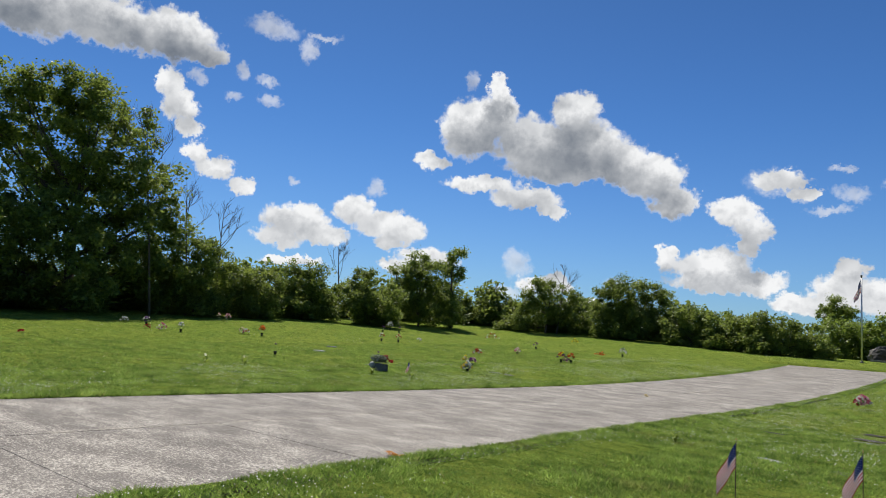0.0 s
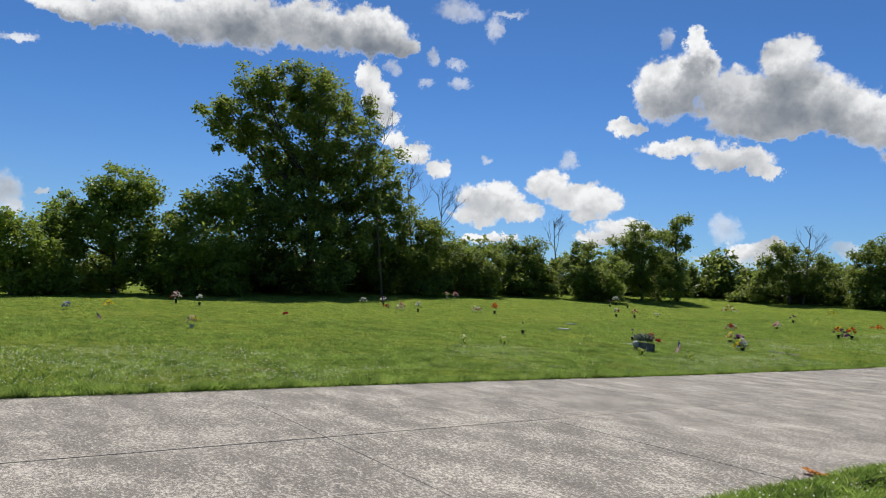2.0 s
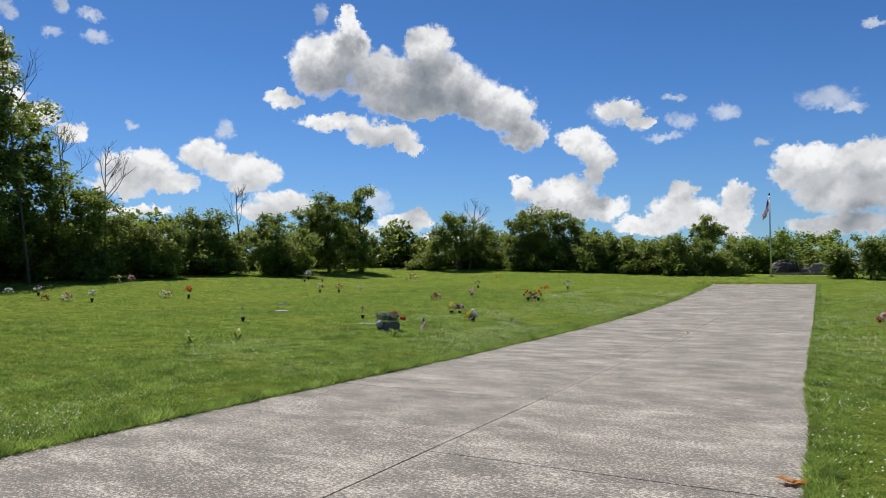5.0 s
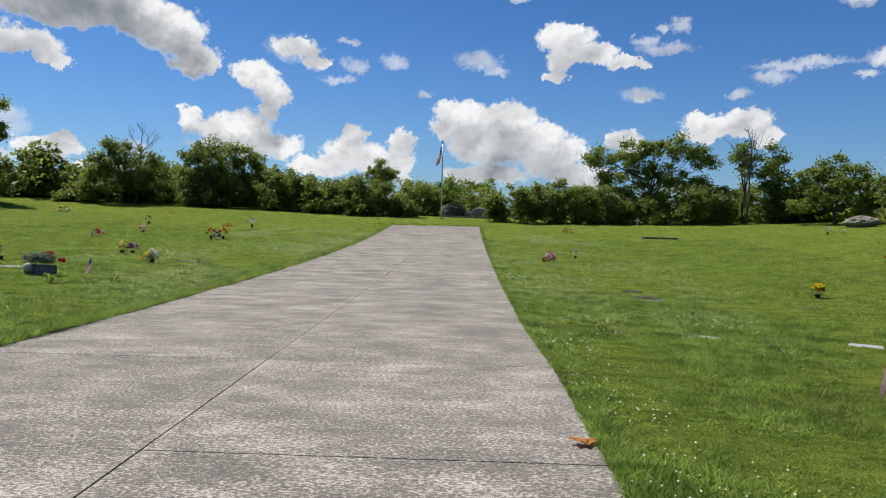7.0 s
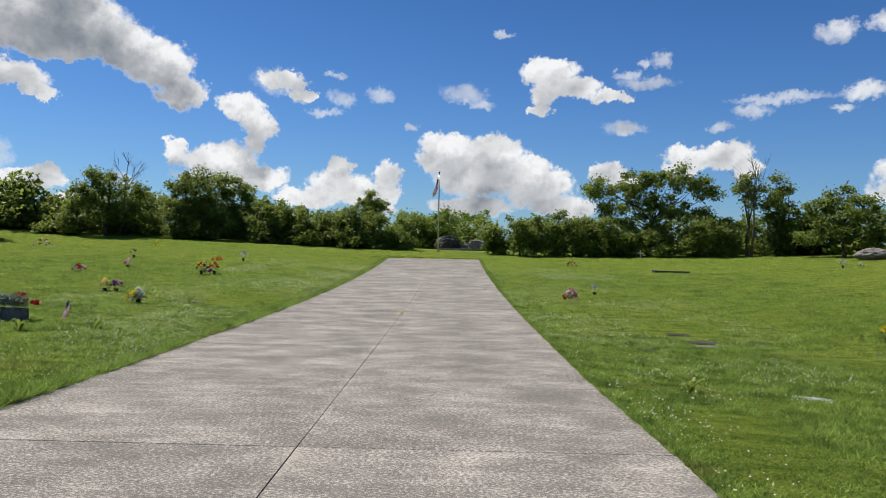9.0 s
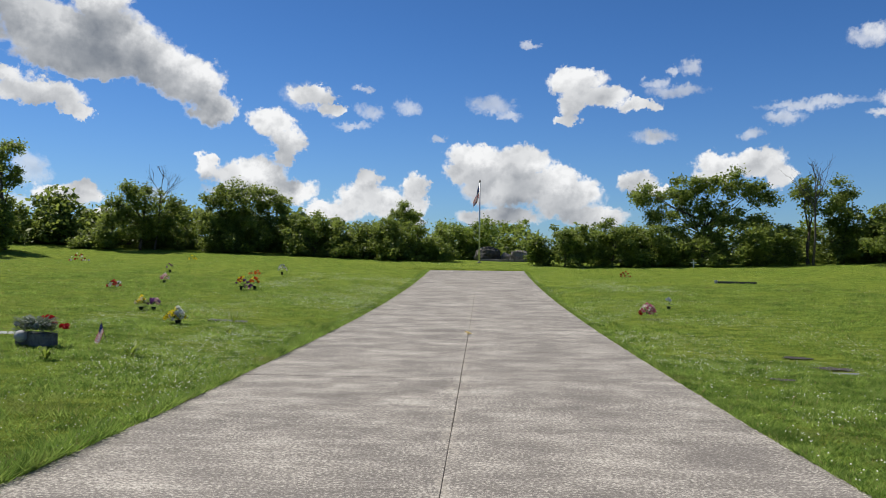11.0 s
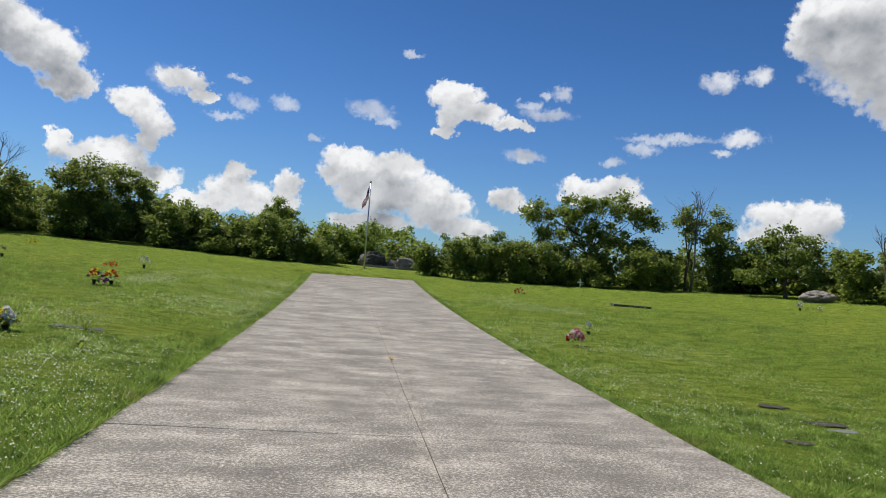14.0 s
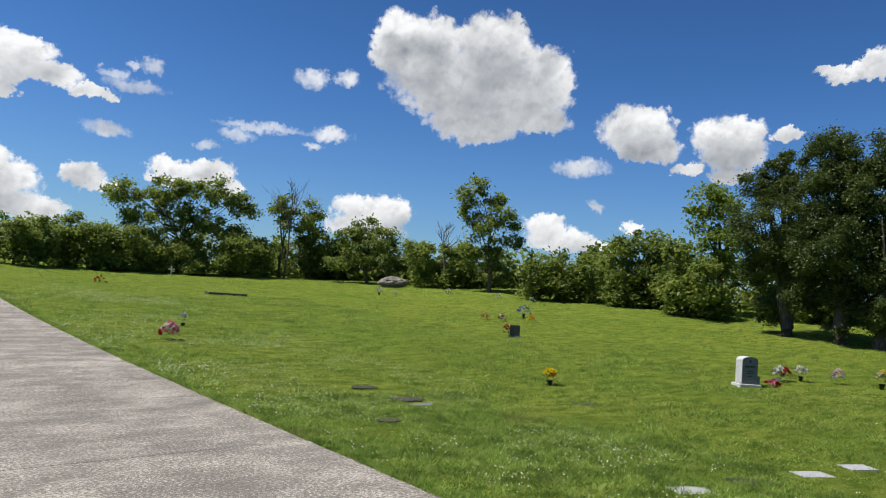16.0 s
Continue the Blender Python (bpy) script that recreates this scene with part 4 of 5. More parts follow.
def bouquet(x, y, label, colours, vase="dark", high=0.32, spread=0.11, leaves=34, scale=1.0, lean=0.0, leaf=None, group="grave flowers on the lawn"):
    """Silk flowers in a vase; colours: pairs of a petal colour and a count. vase '': flowers lying in the grass."""
    top = tagged(thing("flower_arrangement", x, y, rnd.uniform(0, 360)), label, "grave flowers", group)
    top.scale = (scale * 1.15,) * 3
    foot = 0.0
    if vase:
        bm = bmesh.new()
        high *= 0.85
        h = high * 0.40
        lathe(bm, [(0.035, -0.03), (0.038, 0.0), (0.045, h * 0.5), (0.062, h * 0.95), (0.068, h), (0.058, h), (0.05, h * 0.9)], 12)
        part("vase", bm, VASE[vase], top, smooth=True)
        foot = h * 0.75
    part("foliage", foliage_mesh(leaves, spread, high - foot + 0.04, 0.10, leaf or STEM, rnd.randint(0, 9999)), leaf or STEM, top).location = (0, 0, foot)
    flowers = [c for c, n in colours for k in range(n)]
    rnd.shuffle(flowers)
    for i, c in enumerate(flowers):
        a, r = i * 2.4, spread * math.sqrt((i + 0.5) / len(flowers))
        z = high + 0.06 - 1.1 * r * r / spread + rnd.uniform(-0.04, 0.03)
        m = Matrix.Translation((r * math.cos(a), r * math.sin(a), max(0.05, z))) @ Euler((rnd.uniform(-0.5, 0.5) - r * math.sin(a) * 5, rnd.uniform(-0.5, 0.5) + r * math.cos(a) * 5, a)).to_matrix().to_4x4()
        child("blossom", BLOSSOM[c], top, m @ Matrix.Scale(rnd.uniform(0.9, 1.35), 4))
    if lean:
        top.matrix_basis = top.matrix_basis @ pose(0, 0, 0, lean, 0, 0)
    return top


def planter(x, y, turn):
    top = tagged(thing("flower_planter", x, y, turn), "grey stone planter trough with white and red silk flowers", "planter")
    bm = bmesh.new()
    slab(bm, -0.34, 0.34, -0.15, 0.15, -0.03, 0.22, 0.03)
    part("trough", bm, dark_stone.m, top)
    bm = bmesh.new()
    bmesh.ops.create_uvsphere(bm, u_segments=20, v_segments=12, radius=0.105)
    part("ball", bm, pale_stone.m, top, "pale round stone ball", True).location = (-0.12, -0.20, 0.17)
    bm = foliage_mesh(520, 0.38, 0.28, 0.15, GREYLEAF, 3)
    for v in bm.verts:
        v.co.y *= 0.5
    part("foliage", bm, GREYLEAF, top, "grey green silk foliage").location = (-0.03, 0, 0.18)
    for i in range(26):
        white = i < 14
        cx, cy = (rnd.uniform(-0.36, 0.22), rnd.uniform(-0.16, 0.1)) if white else (rnd.uniform(-0.05, 0.52), rnd.uniform(0.08, 0.25))
        cz = 0.36 - 0.5 * cx * cx + rnd.uniform(-0.05, 0.04) + (0 if white else 0.06)
        child("blossom", BLOSSOM["silver" if white and i % 3 else ("white" if white else "red")], top, pose(cx, cy, cz, rnd.uniform(-40, 40), rnd.uniform(-40, 40), i * 40) @ Matrix.Scale(1.2, 4))
    return top


planter(-7.4, 7.62, -18)
bouquet(-10.17, 10.3, "dark empty grave vase standing in the grass", [("purple", 1)], "dark", 0.30, 0.04, 4)
bouquet(-12.7, 7.37, "dark green grave vase without flowers in the grass", [("purple", 1)], "dark", 0.34, 0.03, 3)
bouquet(-8.67, 13.82, "cream and yellow silk flowers in a dark vase", [("cream", 8), ("yellow", 5)], "dark", 0.26, 0.12)
bouquet(-8.40, 13.95, "purple and pink faded flowers beside another vase", [("purple", 8), ("palepink", 5)], "dark", 0.24, 0.12)
bouquet(-6.68, 11.3, "bright yellow silk flowers low in the grass", [("yellow", 12)], "", 0.16, 0.13)
bouquet(-6.5, 11.2, "white and pale blue silk flowers with yellow tops", [("white", 9), ("silver", 7), ("yellow", 4)], "dark", 0.27, 0.15)
bouquet(-13.0, 20.4, "red and white silk flowers lying low in grass", [("red", 9), ("white", 6)], "", 0.16, 0.20, scale=1.1)
bouquet(-12.65, 23.6, "pale pink and white grave flowers in grass", [("palepink", 8), ("white", 5), ("pink", 3)], "dark", 0.28, 0.16)
bouquet(-15.1, 29.4, "dark withered flower stalks in a dark vase", [("purple", 4)], "dark", 0.42, 0.14, 16, leaf=VASE["dark"])
bouquet(-8.80, 21.75, "yellow and red flowers in a dark grave vase", [("yellow", 7), ("red", 6), ("purple", 5)], "dark", 0.42, 0.17)
bouquet(-8.58, 21.85, "low purple flowers between two grave vases", [("purple", 6), ("palepink", 4)], "", 0.18, 0.16)
bouquet(-8.35, 21.95, "orange and red flowers in a dark grave vase", [("orange", 9), ("yellow", 3), ("red", 5)], "dark", 0.42, 0.15)
bouquet(-11.2, 30.6, "bright orange silk flowers flat in the grass", [("orange", 14)], "", 0.12, 0.26)
bouquet(-10.0, 31.2, "white lilies in a dark upright grave vase", [("white", 10), ("silver", 4)], "dark", 0.48, 0.20)
bouquet(-19.5, 42.3, "yellow flowers near the far shrubs", [("yellow", 8)], "", 0.14, 0.22, scale=1.2)
bouquet(-25.8, 39.4, "red and white flowers below the far trees", [("red", 8), ("white", 7)], "", 0.26, 0.40, scale=1.3)
bouquet(-20.0, 20.3, "white and red flowers in a dark vase", [("white", 7), ("red", 3)], "dark", 0.38, 0.13)
bouquet(-19.3, 21.0, "cream flowers in a dark grave vase", [("cream", 6), ("red", 4)], "dark", 0.38, 0.13)
bouquet(-19.1, 22.6, "small white grave flowers in grass", [("white", 6)], "", 0.16, 0.12)
bouquet(-27.1, 27.5, "small dark grave vase far on the lawn", [("purple", 2)], "dark", 0.36, 0.06, 6)
bouquet(-26.4, 28.5, "small dark vase with sparse greenery", [("purple", 2)], "dark", 0.36, 0.08, 10)
bouquet(-29.0, 30.2, "white umbrella shaped flower spray on a vase", [("white", 12), ("silver", 6)], "dark", 0.6, 0.22)
bouquet(-22.0, 13.35, "orange flowers in a dark grave vase", [("orange", 12)], "dark", 0.44, 0.15)
bouquet(-23.3, 13.0, "pale yellow flowers low in the grass", [("cream", 8)], "", 0.2, 0.16)
bouquet(-22.8, 12.9, "white and red flowers low in the grass", [("white", 5), ("red", 3)], "", 0.2, 0.16)
bouquet(-30.0, 16.5, "leaning pink flower spray on a thin stand", [("palepink", 10), ("pink", 4)], "", 0.55, 0.14, lean=28)
bouquet(-31.3, 16.6, "small pink flower spray on a stand", [("palepink", 6)], "", 0.4, 0.08)
bouquet(-28.5, -1.1, "pink and white flowers in a dark vase", [("palepink", 10), ("white", 5), ("red", 3)], "dark", 0.48, 0.22)
bouquet(-26.5, -0.5, "white flowers in a dark upright vase", [("white", 9)], "dark", 0.42, 0.11)
bouquet(-22.8, -6.3, "blue and white flowers in the grass", [("blue", 6), ("white", 5)], "", 0.2, 0.13)
bouquet(-24.8, -4.6, "bright yellow flowers low in the grass", [("yellow", 10)], "", 0.18, 0.17)
bouquet(-29.3, 9.4, "white flowers by the shade of trees", [("white", 9)], "", 0.2, 0.17)
bouquet(-28.1, 10.1, "purple and white flowers near the tree shade", [("purple", 7), ("white", 4)], "dark", 0.34, 0.16)
bouquet(-25.4, 8.8, "small red flowers low in the grass", [("red", 7)], "", 0.12, 0.16)
bouquet(-24.3, 9.0, "pink and white flowers lying in grass", [("pink", 7), ("white", 8)], "", 0.24, 0.24)
bouquet(-23.2, 9.4, "white flowers in a slim dark vase", [("white", 6), ("silver", 4)], "dark", 0.42, 0.14)
bouquet(-14.6, -3.75, "cream yellow flowers in a pale vase", [("cream", 10), ("yellow", 5)], "white", 0.30, 0.12)
bouquet(-18.6, 0.65, "single dark red flower in the grass", [("red", 4)], "", 0.16, 0.07, 8)
bouquet(5.06, 16.15, "pink and white silk flowers with red blossoms beside the drive", [("pink", 12), ("palepink", 8), ("white", 8), ("red", 5)], "", 0.30, 0.20, 60)
bouquet(6.35, 18.81, "small silver grey flower in a thin vase", [("silver", 5)], "dark", 0.26, 0.07, 10)
bouquet(8.56, 36.4, "dark red flowers low in the lawn", [("red", 12)], "", 0.22, 0.26)
bouquet(22.6, 32.2, "white flowers in a grave vase near a boulder", [("white", 8), ("silver", 3)], "dark", 0.36, 0.15)
bouquet(22.9, 31.1, "small white flowers low in grass", [("white", 6)], "", 0.2, 0.12)
bouquet(27.4, 31.6, "white flowers lying by the hedgerow", [("white", 9)], "", 0.16, 0.20)
bouquet(28.3, 28.0, "small white flowers at the hedge foot", [("white", 7)], "", 0.16, 0.15)
bouquet(28.4, 25.5, "pale flowers at the shaded hedge foot", [("silver", 7)], "", 0.16, 0.15)
bouquet(19.46, 20.06, "peach coloured flowers low in the lawn", [("peach", 10)], "", 0.17, 0.18)
bouquet(19.93, 19.53, "red and white flowers low in the lawn", [("red", 6), ("white", 6)], "", 0.17, 0.14)
bouquet(21.0, 18.82, "yellow and orange flowers low in the lawn", [("yellow", 8), ("orange", 4)], "", 0.17, 0.20)
bouquet(21.9, 20.1, "blue flowers in a dark grave vase", [("blue", 14), ("silver", 5)], "dark", 0.50, 0.26, 50)
bouquet(10.4, 8.7, "bright yellow silk flowers in a dark vase", [("yellow", 13), ("orange", 2)], "dark", 0.27, 0.11, 40)
bouquet(16.03, 6.43, "white lilies in a white grave vase", [("white", 11)], "white", 0.36, 0.13, scale=0.8)
bouquet(16.45, 6.45, "bright red flowers between two white vases", [("red", 11)], "", 0.17, 0.10)
bouquet(16.85, 6.25, "white lilies with green leaves in a dark vase", [("white", 12)], "dark", 0.36, 0.16, 40, scale=0.8)
bouquet(15.15, 6.15, "small fallen red flowers at a headstone foot", [("red", 5), ("pink", 3)], "", 0.06, 0.14, 8)
bouquet(17.37, 5.62, "pink and white flowers in the grass", [("palepink", 5), ("white", 6)], "", 0.2, 0.12)
bouquet(17.6, 4.73, "pale yellow flowers in a dark vase", [("cream", 8), ("yellow", 3)], "dark", 0.34, 0.10)
bouquet(16.05, 15.45, "dark red flowers beside a small headstone", [("red", 6)], "", 0.25, 0.09)


def headstone(x, y, turn):
    top = tagged(thing("headstone", x, y, turn), "upright grey granite headstone with rough sides, paler as if sunlit, on a base", "headstone")
    bm = bmesh.new()
    slab(bm, -0.25, 0.25, -0.20, 0.20, -0.06, 0.06, 0.012)
    part("base", bm, pitched.m, top, "rough pale granite base")
    bm = bmesh.new()
    w, h, d = 0.185, 0.56, 0.145
    outline = [(-w, 0), (w, 0), (w, h - 0.04)] + [(w * math.cos(a), h - 0.04 + 0.075 * math.sin(a)) for a in (0.35, 0.7, 1.05, 1.4, 1.74, 2.09, 2.44, 2.79)] + [(-w, h - 0.04)]
    front = [bm.verts.new((px, -d, 0.07 + pz)) for px, pz in outline]
    back = [bm.verts.new((px, d, 0.07 + pz)) for px, pz in outline]
    f0 = bm.faces.new(front)
    f1 = bm.faces.new(back[::-1])
    n = len(outline)
    rim = [bm.faces.new((front[k], back[k], back[(k + 1) % n], front[(k + 1) % n])) for k in range(n)]
    # sun and shade partly put into the colours: pale rough rim, darker front
    for f in rim:
        f.material_index = 1
    bmesh.ops.recalc_face_normals(bm, faces=bm.faces)
    bmesh.ops.bevel(bm, geom=[e for e in f0.edges] + [e for e in f1.edges], offset=0.008, segments=2, affect="EDGES")
    part("tablet", bm, [stone.m, pitched.m], top)
    for k, (width, z, t) in enumerate(((0.04, 0.50, 0.05), (0.24, 0.38, 0.045), (0.15, 0.28, 0.02), (0.18, 0.235, 0.02), (0.09, 0.17, 0.02))):
        bm = bmesh.new()
        slab(bm, -width / 2, width / 2, -d - 0.006, -d + 0.002, 0.07 + z - t / 2, 0.07 + z + t / 2)
        part("inscription", bm, polished.m, top, "dark engraved band")
    bm = bmesh.new()
    slab(bm, 0.20, 0.28, -0.08, 0.06, 0.0, 0.24, 0.01)
    part("vase_block", bm, stone.m, top)
    return top


headstone(14.55, 6.5, -35)


def small_stone(x, y, turn):
    top = tagged(thing("headstone", x, y, turn), "small dark upright headstone with a light edge", "headstone")
    bm = bmesh.new()
    slab(bm, -0.17, 0.17, -0.06, 0.06, -0.05, 0.38, 0.012)
    part("tablet", bm, polished.m, top)
    # makes the left side lighter than the dark tablet
    bm = bmesh.new()
    slab(bm, -0.185, -0.173, -0.055, 0.055, 0.0, 0.36, 0.004)
    part("side", bm, pitched.m, top, "thin pale slab on the left side")
    bm = bmesh.new()
    slab(bm, -0.23, 0.23, -0.11, 0.11, -0.05, 0.03, 0.008)
    part("base", bm, stone.m, top)
    return top


small_stone(16.33, 15.35, -40)


def flat_marker(x, y, turn, material, w, d, label, raise_=0.02, plate=None):
    top = tagged(thing("grave_marker", x, y, turn), label, "grave marker", "flat grave markers in the lawn")
    slope = (land(x + 0.3, y) - land(x - 0.3, y)) / 0.6
    top.matrix_basis = pose(x, y, land(x, y), math.degrees(math.atan((land(x, y + 0.3) - land(x, y - 0.3)) / 0.6)), -math.degrees(math.atan(slope)), 0) @ pose(0, 0, 0, 0, 0, turn)
    bm = bmesh.new()
    slab(bm, -w / 2, w / 2, -d / 2, d / 2, -0.08, raise_, 0.008)
    part("slab", bm, material, top)
    if plate:
        bm = bmesh.new()
        slab(bm, -w * 0.38, w * 0.38, -d * 0.36, d * 0.36, raise_, raise_ + 0.008, 0.003)
        part("plate", bm, plate, top, "dark bronze plate")
    return top


flat_marker(5.86, 2.89, -28, pale_stone.m, 0.46, 0.28, "pale flat grave marker flush with the lawn", 0.012)
flat_marker(6.95, 2.76, -28, bronze.m, 0.60, 0.30, "dull flat grave marker half covered by grass", 0.004)
flat_marker(8.03, 2.55, -28, pale_stone.m, 0.44, 0.28, "pale flat grave marker flush with the lawn", 0.012)
flat_marker(9.01, 2.38, -28, pale_stone.m, 0.40, 0.26, "weathered flat grave marker in the grass", 0.015)
flat_marker(9.46, 7.12, -25, bronze.m, 0.50, 0.28, "low dull marker nearly hidden in grass", 0.003)
flat_marker(6.38, 8.05, -8, stone.m, 0.55, 0.26, "sunken flat grave marker with bare soil behind", 0.006)
flat_marker(-14.0, 10.6, 20, pale_stone.m, 0.42, 0.3, "pale low grave marker in the lawn", 0.07)
flat_marker(-16.2, 13.2, 20, stone.m, 0.42, 0.3, "grey low grave marker in the lawn", 0.05)
flat_marker(-8.9, 8.9, 10, pale_stone.m, 0.70, 0.35, "pale flat marker beside a planter", 0.015)
flat_marker(-5.8, 12.4, 6, bronze.m, 0.9, 0.30, "dark flat grave marker sunk in grass", 0.01)


def companion(x, y, turn):
    top = tagged(thing("grave_marker", x, y, turn), "long low dark granite grave marker with a pale end", "grave marker", "flat grave markers in the lawn")
    bm = bmesh.new()
    slab(bm, -0.86, 0.92, -0.22, 0.22, -0.08, 0.085, 0.015)
    part("slab", bm, polished.m, top)
    bm = bmesh.new()
    slab(bm, -1.03, -0.90, -0.12, 0.12, -0.05, 0.13, 0.015)
    part("end_block", bm, pale_stone.m, top, "small pale stone block")
    return top


companion(13.05, 31.4, -25)


def bare_spot(x, y, size, seed):
    """A small sunken patch of dark bare soil."""
    rng = np.random.default_rng(seed)
    bm = bmesh.new()
    rim = [bm.verts.new((size * math.cos(a) * rng.uniform(0.75, 1.2), 0.55 * size * math.sin(a) * rng.uniform(0.7, 1.2), land(x + size * math.cos(a), y + 0.55 * size * math.sin(a)) - land(x, y) + 0.03)) for a in np.linspace(0, math.tau, 18, False)]
    mid = bm.verts.new((0, 0, 0.025))
    for k in range(18):
        bm.faces.new((mid, rim[k], rim[(k + 1) % 18]))
    ob = part("bare_soil", bm, joint.m)
    ob.location = (x, y, land(x, y))
    return tagged(ob, "small patch of dark bare soil in the grass", "soil patch", kind="structure")


bare_spot(6.32, 9.62, 0.30, 1)
bare_spot(6.38, 8.38, 0.34, 2)
bare_spot(4.9, 6.9, 0.22, 3)


# ---- flags ----
def flag_cloth(top, hoist, fly, droop, fold, gather):
    """A striped cloth on a staff along local z; its top corner is at the origin."""
    bm = bmesh.new()
    nu, nv = 16, 13

    def at(u, v):
        c, s = math.cos(radians(droop)), math.sin(radians(droop))
        reach = fly * u
        return Vector((reach * c + fold * 0.3 * math.sin(9 * u), fold * u * math.sin(7.5 * u + 2.2 * v) + fold * 0.6 * math.sin(4 * v + 3 * u) * u, -v * hoist * (1 - gather * u) - reach * s))

    grid = [[bm.verts.new(at(i / nu, j / nv)) for j in range(nv + 1)] for i in range(nu + 1)]
    for i in range(nu):
        for j in range(nv):
            f = bm.faces.new((grid[i][j], grid[i + 1][j], grid[i + 1][j + 1], grid[i][j + 1]))
            f.material_index = 2 if i < 7 and j < 7 else (0 if j % 2 == 0 else 1)
    cloth = part("cloth", bm, [CLOTH["red"], CLOTH["white"], CLOTH["blue"]], top, "red and white striped cloth with a blue field", True)
    bm = bmesh.new()
    size = hoist * 0.018
    for side in (-1, 1):
        for i in range(6):
            for j in range(5):
                p = at((i + 0.6) / nu * 1.05, (j + 0.8) * 1.25 / nv) + Vector((0, side * 0.003, 0))
                vs = [bm.verts.new(p + Vector((size * math.cos(a), 0, size * math.sin(a)))) for a in (0, 1.57, 3.14, 4.71)]
                bm.faces.new(vs if side < 0 else vs[::-1])
    stars = tagged(part("stars", bm, CLOTH["white"], top, "white stars"), kind="stuff")
    return cloth, stars


def stick_flag(x, y, turn, tall, hoist, fly, droop, lean=0.0, side=0.0, gather=0.1, group="small flags on the lawn", label="small striped flag drooping on a thin wooden stick"):
    top = tagged(thing("stick_flag", x, y), label, "flag", group)
    top.matrix_basis = pose(x, y, land(x, y) - 0.03, 0, 0, turn) @ pose(0, 0, 0, side, lean, 0)
    bm = bmesh.new()
    tube(bm, [(0, 0, 0), (0, 0, tall * 0.5), (0, 0, tall)], [0.005, 0.005, 0.004], 8)
    part("stick", bm, wood_stick.m, top)
    bm = bmesh.new()
    lathe(bm, [(0.004, 0), (0.009, 0.008), (0.006, 0.02), (0.001, 0.035)], 8)
    part("tip", bm, brass.m, top, "small gold tip").location = (0, 0, tall)
    for ob in flag_cloth(top, hoist, fly, droop, 0.02, gather):
        ob.location = (0, 0, tall - 0.02)
    return top


stick_flag(6.46, -0.72, 197, 0.66, 0.27, 0.42, 63, gather=0.15)
stick_flag(7.57, -0.13, 197, 0.66, 0.27, 0.42, 63, gather=0.15)
stick_flag(-6.40, 8.1, 200, 0.44, 0.17, 0.34, 58, lean=14, gather=0.2, label="small faded striped flag leaning low in the grass")
stick_flag(-17.6, -5.86, 120, 0.30, 0.15, 0.2, 50, lean=-15, label="tiny faded flag leaning in the grass")


def flagpole(x, y, tall):
    top = tagged(thing("flagpole", x, y), "tall tapered aluminium flagpole with a limp striped flag", "flagpole")
    bm = bmesh.new()
    tube(bm, [(0, 0, -0.3), (0, 0, tall * 0.5), (0, 0, tall)], [0.055, 0.05, 0.032], 14)
    part("pole", bm, steel.m, top, smooth=True)
    bm = bmesh.new()
    lathe(bm, [(0.14, -0.02), (0.14, 0.03), (0.09, 0.07), (0.065, 0.12)], 16)
    part("collar", bm, dark_stone.m, top, smooth=True)
    bm = bmesh.new()
    bmesh.ops.create_uvsphere(bm, u_segments=14, v_segments=9, radius=0.07)
    part("finial", bm, bronze.m, top, "dark ball finial", True).location = (0, 0, tall + 0.06)
    bm = bmesh.new()
    lathe(bm, [(0.045, 0), (0.06, 0.02), (0.06, 0.05), (0.035, 0.07)], 12)
    part("truck", bm, bronze.m, top).location = (0, 0, tall - 0.04)
    bm = bmesh.new()
    tube(bm, [(0.06, 0, 1.2), (0.055, 0, tall * 0.5), (0.045, 0, tall - 0.05)], [0.006] * 3, 5)
    part("halyard", bm, PETAL["white"], top, "thin white halyard rope")
    bm = bmesh.new()
    slab(bm, 0.05, 0.075, -0.01, 0.01, 1.1, 1.25, 0.004)
    part("cleat", bm, steel.m, top)
    for ob in flag_cloth(top, 0.95, 1.45, 72, 0.10, 0.55):
        ob.location = (-0.04, -0.02, tall - 0.22)
        ob.rotation_euler = (0, 0, radians(165))
    return top


flagpole(0.1, 48.0, 6.1)


# ---- boulders, ledge and cross ----
def boulder(x, y, sx, sy, sz, seed, material, label, turn=0.0, sink=0.2):
    bm = bmesh.new()
    bmesh.ops.create_icosphere(bm, subdivisions=5, radius=1.0)
    off = Vector((seed * 3.1, seed * 1.7, seed))
    for v in bm.verts:
        p = v.co.copy()
        k = 1 + 0.30 * noise.noise(p * 1.3 + off) + 0.12 * noise.noise(p * 3.4 + off) + 0.05 * noise.noise(p * 9 + off)
        q = p * k
        cell = noise.cell(p * 1.6 + off)
        q *= 1 + 0.07 * (cell - 0.5)
        v.co = Vector((q.x * sx, q.y * sy, q.z * sz))
    ob = part("boulder", bm, material, smooth=True)
    ob.matrix_basis = pose(x, y, land(x, y) + sz * (1 - sink) * 0.85, 0, 0, turn)
    return tagged(ob, label, "boulder", "boulders at the lawn edge")


